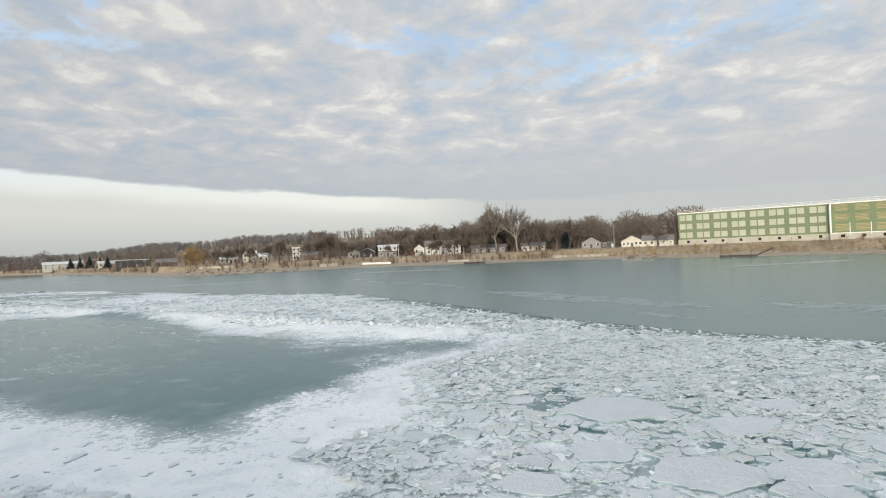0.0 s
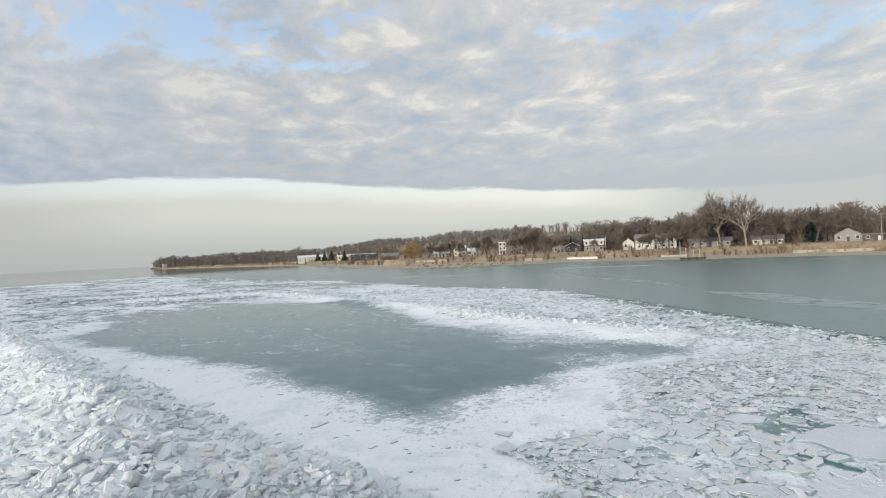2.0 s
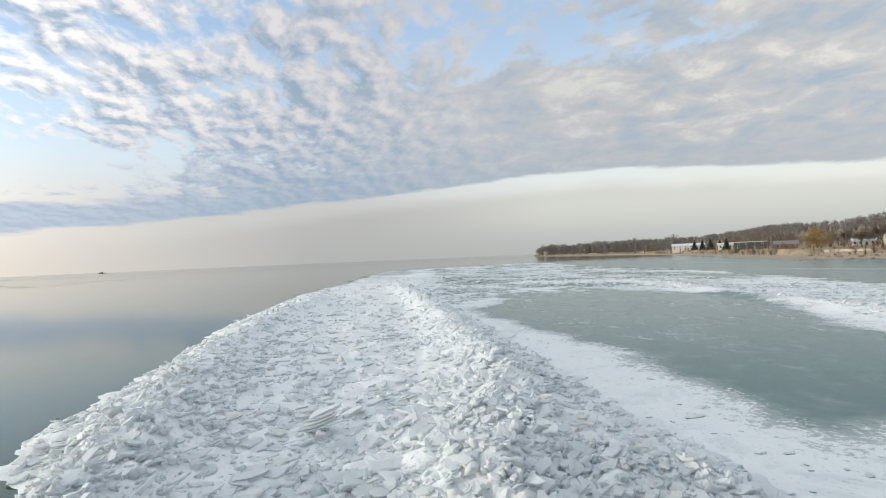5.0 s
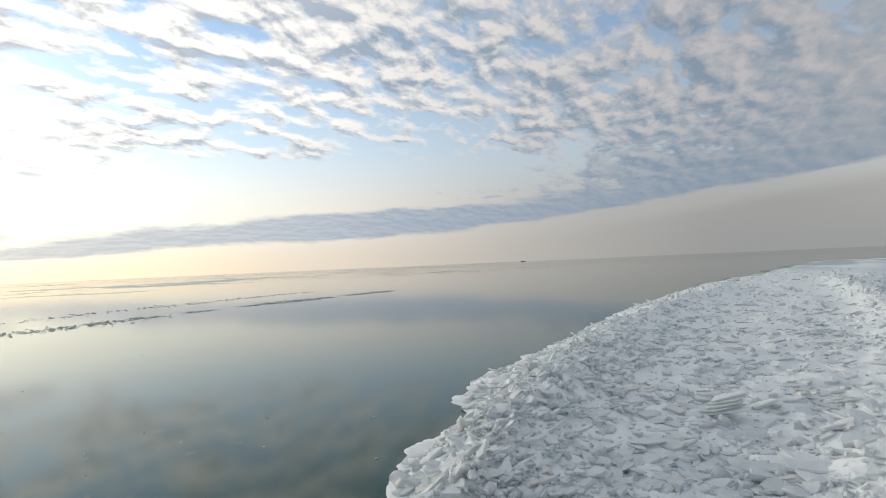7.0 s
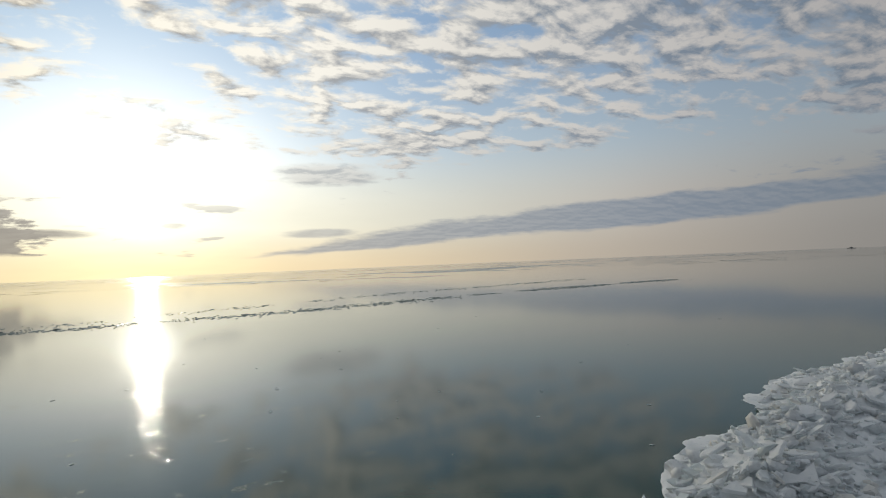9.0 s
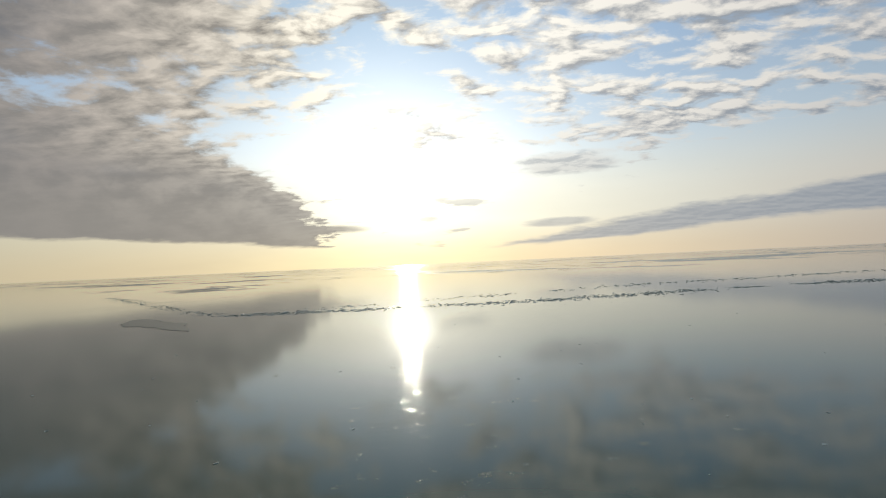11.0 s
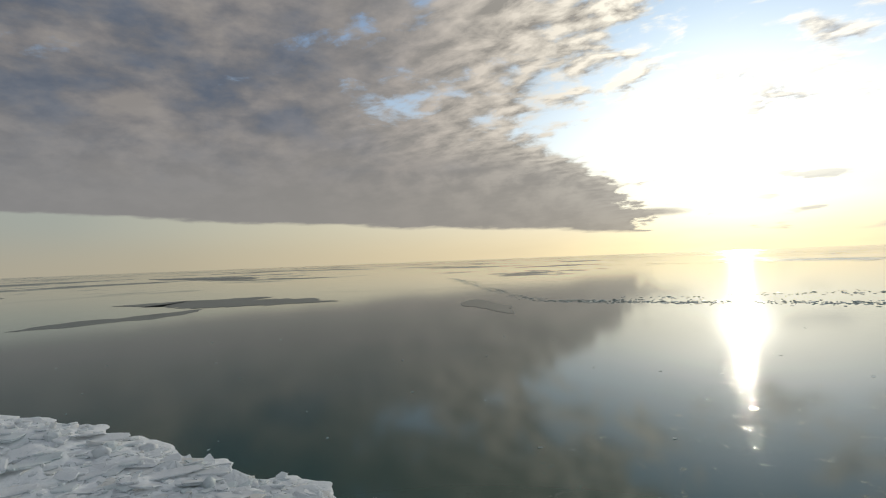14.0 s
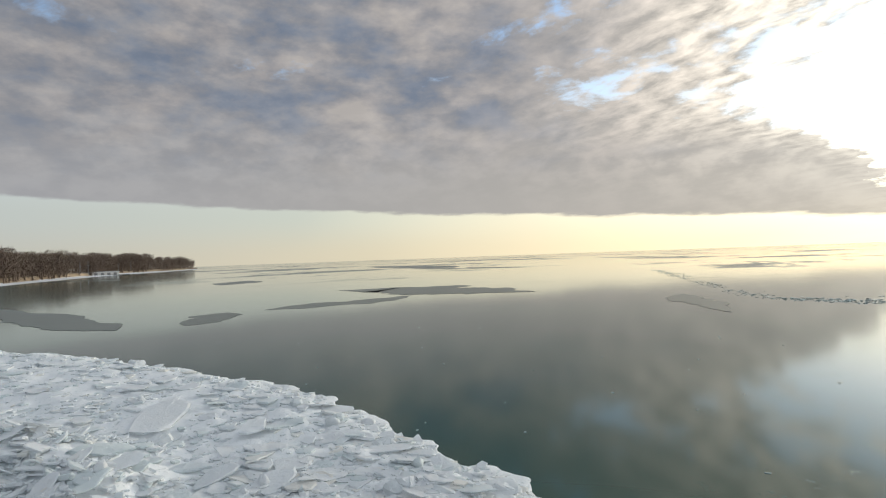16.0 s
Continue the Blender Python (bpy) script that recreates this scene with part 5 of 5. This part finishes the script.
# ---- the long green building ----
def green_building():
    a, b = polar(-23.75, 276), polar(-35.8, 270)
    along_ = (b - a)
    long = along_.length
    z0 = 3.9
    ang = math.degrees(math.atan2(along_.y, along_.x))
    ob = thing("apartment_building", pose(a.x, a.y, z0, 0, 0, ang), "long three-storey building in green sheathing with boarded windows", "building")
    deep, top, base = 16.0, 14.6, 2.6
    part("wall", boxes((0, long, 0, deep, base, top)), GREEN, ob, "green sheathed wall")
    part("foundation", boxes((-0.2, long + 0.2, -0.25, deep, -3, base)), CONCRETE, ob, "pale concrete foundation")
    part("roof", boxes((-0.3, long + 0.3, -0.3, deep + 0.3, top, top + 0.45)), PAINT, ob, "white roof edge")
    bays = 8
    pitch = long / bays
    pane_w, pane_h = pitch * 0.345, 2.55
    st = (top - base) / 3
    frame_me = None
    for i in range(bays):
        for k in range(2):
            for s in range(3):
                x = pitch * (i + 0.10 + 0.405 * k)
                z = base + st * s + 0.75
                if frame_me is None:
                    win = part("window", boxes((0, pane_w, -0.14, 0.02, 0, pane_h), bevel=0.03), BOARD, ob, "pale boarded window")
                    frame_me = win.data
                else:
                    win = new("window", frame_me)
                    win.parent = ob
                win.location = (x, 0, z)
        part("vent", boxes((pitch * (i + 0.50), pitch * (i + 0.50) + 1.1, -0.32, -0.2, 1.0, 2.1)), HOLE, ob, "dark foundation opening")
        part("post", boxes((pitch * (i + 0.97), pitch * (i + 0.97) + 0.5, -0.5, -0.25, -1.0, 1.8)), CONCRETE, ob)
    for s in (1, 2):
        part("floor_band", boxes((0, long, -0.06, 0.0, base + st * s - 0.12, base + st * s + 0.12)), OLIVE, ob)
    railing(ob, 0, long, 0.2, top + 0.45, 1.2)
    # the nearer wing
    w0, w1 = long + 0.6, long + 34
    wing = thing("apartment_building", pose(a.x, a.y, z0 - 0.3, 0, 0, ang), "green sheathed wing with tan boards and white scaffold rails", "building")
    fy = -3.0
    part("wall", boxes((w0, w1, fy, fy + 18, 2.9, top + 0.1)), GREEN, wing, "green sheathed wall")
    part("foundation", boxes((w0 - 0.2, w1, fy - 0.3, fy + 18, -3, 2.9)), CONCRETE, wing, "pale concrete foundation")
    part("roof", boxes((w0 - 0.4, w1 + 0.3, fy - 0.4, fy + 18, top + 0.1, top + 0.6)), PAINT, wing, "white roof edge")
    part("corner_board", boxes((w0 - 0.35, w0 + 0.15, fy - 0.3, fy + 0.2, 0, top + 0.1)), PAINT, wing)
    r = random.Random(5)
    for i in range(5):
        for s in range(3):
            for j in range(5):
                z = 3.9 + s * 4.0 + j * 0.56
                x = w0 + 1.2 + i * 6.6 + r.uniform(-0.2, 0.3)
                part("board", boxes((x, x + 4.6 + r.uniform(-0.6, 0.3), fy - 0.10, fy + 0.02, z, z + 0.34)), PATCH, wing)
        part("vent", boxes((w0 + 3 + i * 6.6, w0 + 4.4 + i * 6.6, fy - 0.36, fy - 0.2, 1.2, 2.3)), HOLE, wing, "dark foundation opening")
        part("post", boxes((w0 + i * 6.6 + 5.9, w0 + i * 6.6 + 6.15, fy - 0.5, fy - 0.3, 2.2, 7.0)), PAINT, wing)
    part("ledge", boxes((w0, w1, fy - 0.45, fy - 0.1, 2.75, 3.1)), PAINT, wing)
    railing(wing, w0, w1, fy + 0.2, top + 0.6, 1.3)


def railing(ob, x0, x1, y, z, h):
    for k in (0.45, 1.0):
        part("rail", boxes((x0, x1, y - 0.06, y + 0.06, z + h * k - 0.12, z + h * k)), PAINT, ob)
    n = int((x1 - x0) / 3)
    post = None
    for i in range(n + 1):
        if post is None:
            post = part("rail_post", boxes((-0.06, 0.06, -0.06, 0.06, 0, h)), PAINT, ob)
        else:
            q = new("rail_post", post.data)
            q.parent, post = ob, q
        post.location = (x0 + (x1 - x0) * i / n, y, z)


green_building()


# ---- houses ----
def house(az0, az1, back, wall_h, roof_h, wall, roof, label, gable=False, deep=9.0, storeys=1, windows=4, turn=0.0, line=SHORE, door=True, chimney=False, flat_roof=False, dz=0.0):
    az = (az0 + az1) / 2
    d = float(shore_at(az, line)) + back
    wide = 2 * d * math.tan(radians(abs(az0 - az1) / 2))
    ob = thing("house", facing(az, d, ground_z(az, back) + dz, turn), label, "house")
    h = wide / 2
    bm = boxes((-h, h, 0, deep, -2.5, wall_h))
    if not flat_roof:
        if gable:
            vs = [bm.verts.new(c) for c in ((-h, 0, wall_h), (h, 0, wall_h), (0, 0, wall_h + roof_h), (-h, deep, wall_h), (h, deep, wall_h), (0, deep, wall_h + roof_h))]
        else:
            vs = [bm.verts.new(c) for c in ((-h, 0, wall_h), (-h, deep, wall_h), (-h, deep / 2, wall_h + roof_h), (h, 0, wall_h), (h, deep, wall_h), (h, deep / 2, wall_h + roof_h))]
        bm.faces.new(vs[:3])
        bm.faces.new(vs[3:])
    part("wall", bm, wall, ob)
    e, t = 0.45, 0.22
    bm = bmesh.new()
    if flat_roof:
        box(bm, -h - e, h + e, -e, deep + e, wall_h, wall_h + 0.4)
    else:
        span = h if gable else deep / 2
        slope = roof_h / span
        for s in (-1, 1):
            pts = []
            for u, lift in ((0, roof_h), (span + e, roof_h - slope * (span + e))):
                for w_ in (-e, (deep if gable else 2 * h) + e):
                    for k in (0.02, t):
                        pts.append((s * u, w_, wall_h + lift + k) if gable else (w_ - h, deep / 2 + s * u, wall_h + lift + k))
            v = [bm.verts.new(p) for p in pts]
            for f in ((0, 1, 3, 2), (4, 6, 7, 5), (0, 4, 5, 1), (2, 3, 7, 6), (1, 5, 7, 3), (0, 2, 6, 4)):
                bm.faces.new([v[i] for i in f])
    r_ob = part("roof", bm, roof, ob)
    if chimney:
        part("chimney", boxes((h * 0.3, h * 0.3 + 0.8, deep * 0.5, deep * 0.5 + 0.8, wall_h + roof_h * 0.4, wall_h + roof_h + 0.9)), BROWN, r_ob)
    wh = wall_h / storeys
    for s in range(storeys):
        for i in range(windows):
            x = -h + (i + 0.5) * 2 * h / windows
            ww = min(0.55, 0.3 * h / windows + 0.25)
            z = s * wh + wh * 0.38
            if door and s == 0 and i == windows // 2:
                part("door", boxes((x - 0.5, x + 0.5, -0.08, 0.02, 0, 2.05)), DARK if wall is not DARK else WHITE, ob)
                continue
            win = part("window", boxes((x - ww - 0.1, x + ww + 0.1, -0.07, 0.02, z - 0.1, z + wh * 0.42 + 0.1)), PAINT, ob)
            part("pane", boxes((x - ww, x + ww, -0.10, -0.05, z, z + wh * 0.42)), GLASS, win)
    return ob


house(-18.4, -20.4, 34, 3.0, 2.6, CREAM, SHINGLE, "cream house with a front gable and glazed doors", gable=True, windows=5, deep=12)
house(-20.4, -23.3, 38, 2.9, 2.2, CREAM, SHINGLE, "long cream wing of a low shore house", windows=5)
house(-14.5, -16.4, 42, 3.0, 2.8, GREY, SHINGLE, "grey gabled house with a dark roof", gable=True, windows=3)
house(-16.4, -17.9, 40, 2.6, 0.3, DARK, SHINGLE, "dark flat-roofed garage beside a house", windows=2, flat_roof=True)
house(-8.3, -10.8, 42, 2.6, 1.7, CREAM, SHINGLE, "pale low house under bare trees", windows=4)
house(-3.0, -6.7, 40, 2.7, 1.7, GREY, SHINGLE, "low grey house with a pale roof", windows=5)
house(-1.9, 1.9, 46, 5.6, 2.6, WHITE, SHINGLE, "white two-storey house with a grey shingle roof", storeys=2, windows=5, chimney=True)
house(2.0, 3.1, 44, 4.0, 2.4, WHITE, SHINGLE, "small white gabled house under bare trees", gable=True, windows=2)
house(4.9, 6.9, 38, 3.0, 0.3, GREY, DARK, "grey flat-roofed shore house with dark trim", windows=3, flat_roof=True)
house(4.9, 6.9, 41, 6.2, 0.9, WHITE, SNOW_ROOF, "white shore house with a wide snowy roof", storeys=2, windows=4, door=False)
house(7.3, 8.8, 44, 3.4, 2.4, DARK, SNOW_ROOF, "dark house with snow on a steep roof", gable=True, windows=2)
house(8.8, 10.1, 50, 3.2, 3.0, GREY, SHINGLE, "grey gabled house among trees", gable=True, windows=2)
house(12.9, 14.6, 44, 3.4, 1.8, BROWN, SHINGLE, "brown low house behind brush", windows=3)
house(14.9, 15.7, 60, 8.0, 0.4, WHITE, PAINT, "narrow white tower house with a flat top", storeys=3, windows=2, deep=4, flat_roof=True)
house(18.0, 19.0, 70, 3.6, 1.8, WHITE, SNOW_ROOF, "small white house in the trees", windows=2)
house(19.2, 20.5, 74, 5.2, 2.0, CREAM, SNOW_ROOF, "cream house with a snowy roof", storeys=2, windows=3)
house(21.0, 22.6, 66, 2.8, 1.2, WHITE, SNOW_ROOF, "long white house behind bare brush", windows=4)
house(26.4, 28.2, 40, 2.8, 2.0, BROWN, SHINGLE, "low reddish-brown house with a shingle roof", windows=3)
house(28.8, 31.4, 40, 5.2, 0.4, DARK, SNOW_ROOF, "dark flat-roofed modern house", storeys=2, windows=4, flat_roof=True)
house(31.5, 32.8, 44, 4.2, 1.4, CREAM, SNOW_ROOF, "cream house with a snowy roof", windows=3)
house(33.9, 36.8, 40, 5.0, 2.2, WHITE, SNOW_ROOF, "white house with glazed lower rooms", storeys=2, windows=6)
house(37.9, 39.4, 44, 6.0, 3.2, BROWN, SNOW_ROOF, "brown gabled house on the far shore", storeys=2, windows=3, gable=True)
house(41.8, 43.2, 40, 6.0, 3.5, GREY, SNOW_ROOF, "grey house on the far point", storeys=2, windows=3, deep=12)
house(44.3, 45.2, 38, 5.0, 3.0, BROWN, SNOW_ROOF, "brown house on the far point", storeys=2, windows=3, deep=12)
house(48.9, 49.3, 24, 4.0, 2.0, WHITE, SNOW_ROOF, "small white house at the tip of the point", windows=2)


# ---- along the shore: docks, rocks, walls, poles ----
def utility_pole(az, back, h):
    ob = thing("utility_pole", facing(az, float(shore_at(az, SHORE)) + back, ground_z(az, back)), "grey wooden utility pole with a crossarm", "pole")
    bm = bmesh.new()
    bmesh.ops.create_cone(bm, segments=8, radius1=0.20, radius2=0.13, depth=h + 1, matrix=Matrix.Translation((0, 0, h / 2 - 0.5)))
    part("pole", bm, PALE_BARK, ob)
    part("crossarm", boxes((-1.1, 1.1, -0.08, 0.08, h - 0.9, h - 0.7)), PALE_BARK, ob)
    for x in (-0.95, 0.95):
        part("insulator", boxes((x - 0.07, x + 0.07, -0.07, 0.07, h - 0.7, h - 0.45)), PAINT, ob)


def flag_pole(az, back, h):
    ob = thing("flag_pole", facing(az, float(shore_at(az, SHORE)) + back, ground_z(az, back)), "slim white flagpole beside a shore house", "flagpole")
    bm = bmesh.new()
    bmesh.ops.create_cone(bm, segments=8, radius1=0.14, radius2=0.08, depth=h, matrix=Matrix.Translation((0, 0, h / 2)))
    part("pole", bm, PAINT, ob)
    bm = bmesh.new()
    bmesh.ops.create_uvsphere(bm, u_segments=8, v_segments=6, radius=0.18, matrix=Matrix.Translation((0, 0, h + 0.1)))
    part("finial", bm, PAINT, ob)


utility_pole(-17.7, 30, 11.5)
utility_pole(-22.6, 46, 10.0)
flag_pole(4.75, 34, 7.5)
flag_pole(-2.2, 12, 6.0)


def dock(az, d, long, wide, turn, lifted, label):
    """A timber dock over the water's edge, its outer ramp raised for the winter."""
    ob = thing("dock", facing(az, d, 0.0, turn), label, "dock")
    n = int(long / 0.5)
    plank = None
    for i in range(n):
        q = part("plank", boxes((-0.21, 0.21, -wide / 2, wide / 2, 0.80, 0.90)), TIMBER, ob) if plank is None else new("plank", plank.data)
        q.parent, q.location = ob, (i * 0.5 - long / 2, 0, 0)
        plank = plank or q
    for y in (-wide / 2 + 0.15, wide / 2 - 0.15):
        part("beam", boxes((-long / 2, long / 2, y - 0.12, y + 0.12, 0.25, 0.795)), TIMBER, ob)
    for i in range(int(long / 3) + 1):
        for y in (-wide / 2, wide / 2):
            x = -long / 2 + i * 3
            part("pile", boxes((x - 0.14, x + 0.14, y - 0.14, y + 0.14, -1.5, 1.1)), TIMBER, ob)
    if lifted:
        ramp = part("ramp", boxes((0, 5.2, -wide / 2, wide / 2, -0.12, 0.12)), TIMBER, ob, "raised end of the dock")
        ramp.matrix_basis = pose(long / 2, 0, 0.85, 0, -24, 0)
    return ob


dock(-28.8, 207, 11.0, 2.4, 4, True, "dark timber dock with one end raised")
jetty = dock(-3.3, 240, 9.0, 2.2, 10, False, "dark timber dock beside a beach")
for k, (az, d, h) in enumerate(((-2.2, 243, 4.2), (-2.7, 242, 4.4), (-3.4, 244, 3.6), (-3.9, 243, 4.0))):
    m = thing("mooring_post", facing(az, d, 0.2), "tall grey steel mooring post by the dock", "post", "mooring posts")
    part("post", boxes((-0.09, 0.09, -0.09, 0.09, -1.5, h), bevel=0.02), STEEL, m)
    part("cap", boxes((-0.13, 0.13, -0.13, 0.13, h, h + 0.12)), PAINT, m)


def rock_mesh(seed):
    r = random.Random(seed)
    bm = bmesh.new()
    bmesh.ops.create_icosphere(bm, subdivisions=2, radius=1.0)
    for v in bm.verts:
        v.co *= 0.75 + 0.5 * noise.noise(v.co * 1.3 + Vector((seed * 3.1, 0, 0)))
        v.co.z *= 0.7
    me = bpy.data.meshes.new("boulder")
    bm.to_mesh(me)
    bm.free()
    me.materials.append(ROCK)
    return me


rocks = [rock_mesh(k) for k in range(5)]
r_ = random.Random(9)
for az0, az1, n, s0, s1 in ((-19.2, -22.0, 26, 0.5, 1.3), (-23, -39, 18, 0.25, 0.6), (12, 17, 20, 0.4, 0.9), (17.5, 27, 70, 0.4, 1.2), (-12, 10, 26, 0.25, 0.6)):
    for _ in range(n):
        az = r_.uniform(az0, az1)
        d0 = float(shore_at(az, SHORE))
        e = 8.0 / (8.0 / d0 + float(nearer(az)))
        u = r_.uniform(0.05, 0.9)
        ob = new("boulder", rocks[r_.randrange(5)])
        s = r_.uniform(s0, s1)
        ob.matrix_world = Matrix.Translation(polar(az, e + (d0 + 6 - e) * u, -0.35 + 1.0 * u + 0.25 * s)) @ Matrix.Rotation(r_.uniform(0, 6.28), 4, "Z") @ Matrix.Diagonal((s * r_.uniform(0.9, 1.6), s, s * r_.uniform(0.6, 1.0), 1))
        tagged(ob, "rough brown boulder on the beach", "boulder", "shore boulders")


def sea_wall(az0, az1, back, h, mat, label):
    a, b = polar(az0, float(shore_at(az0, SHORE)) + back), polar(az1, float(shore_at(az1, SHORE)) + back)
    d = b - a
    ob = thing("retaining_wall", pose(a.x, a.y, ground_z(az0, back) - 0.6, 0, 0, math.degrees(math.atan2(d.y, d.x))), label, "wall")
    n = max(2, int(d.length / 3))
    for i in range(n):
        part("panel", boxes((d.length * i / n + 0.03, d.length * (i + 1) / n - 0.03, -0.3, 0.3, 0, h + 0.1 * (i % 2)), bevel=0.04), mat, ob)
    part("coping", boxes((0, d.length, -0.38, 0.38, h + 0.1, h + 0.3)), CONCRETE, ob)


sea_wall(8.6, 5.6, 6, 1.5, PAINT, "low white retaining wall above the beach")
sea_wall(13.0, 11.2, 7, 1.8, CONCRETE, "pale concrete retaining wall by the water")
sea_wall(-0.5, -2.8, 6, 1.2, CONCRETE, "low pale wall along the lawn")
sea_wall(-11.5, -17.5, 9, 1.4, CONCRETE, "long pale concrete wall above the beach")
sea_wall(24.5, 21.0, 16, 1.2, CONCRETE, "low pale wall beside a willow")


# ---- the low point to the east: a pier house and masts ----
def pier_house():
    d = float(shore_at(-118.6, EAST_SHORE)) - 4
    ob = thing("boathouse", facing(-118.9, d, 0.0, 8), "long low white boathouse on a pier", "boathouse")
    part("wall", boxes((-22, 22, 0, 8, 0.6, 4.4)), PAINT, ob)
    part("roof", boxes((-22.6, 22.6, -0.6, 8.6, 4.4, 5.1)), SNOW_ROOF, ob)
    part("pier", boxes((-34, 34, -2.5, 8, -1.5, 0.6)), TIMBER, ob, "dark timber pier")
    for i in range(6):
        part("door", boxes((-19 + i * 7, -15.5 + i * 7, -0.15, 0.02, 0.6, 3.4)), GREY, ob)
    return ob


pier_house()
for az, h in ((-117.5, 17), (-118.1, 19), (-120.4, 17), (-121.4, 20)):
    d = float(shore_at(az, EAST_SHORE))
    m = thing("mast", facing(az, d, 0.0), "thin grey mast beside a boathouse", "mast", "masts by the boathouse")
    bm = bmesh.new()
    bmesh.ops.create_cone(bm, segments=6, radius1=0.24, radius2=0.14, depth=h, matrix=Matrix.Translation((0, 0, h / 2)))
    part("pole", bm, STEEL, m)
    part("spreader", boxes((-1.6, 1.6, -0.12, 0.12, h * 0.7, h * 0.7 + 0.25)), STEEL, m)


# ---- a ship far out ----
# all parts in a lighter grey that stands in for haze over the lake
ship = thing("ship", facing(92.4, 3000, 0.0, 20), "small dark ship far out on the lake", "ship")
bm = boxes((-15, 15, -3, 3, -0.5, 2.6))
for v in bm.verts:
    if v.co.z > 2:
        v.co.x *= 1.12
part("hull", bm, GREY, ship)
part("deckhouse", boxes((-8, 4, -2.5, 2.5, 2.6, 5.6), bevel=0.3), GREY, ship)
part("funnel", boxes((-3, 0, -1, 1, 5.6, 7.5), bevel=0.2), GREY, ship)
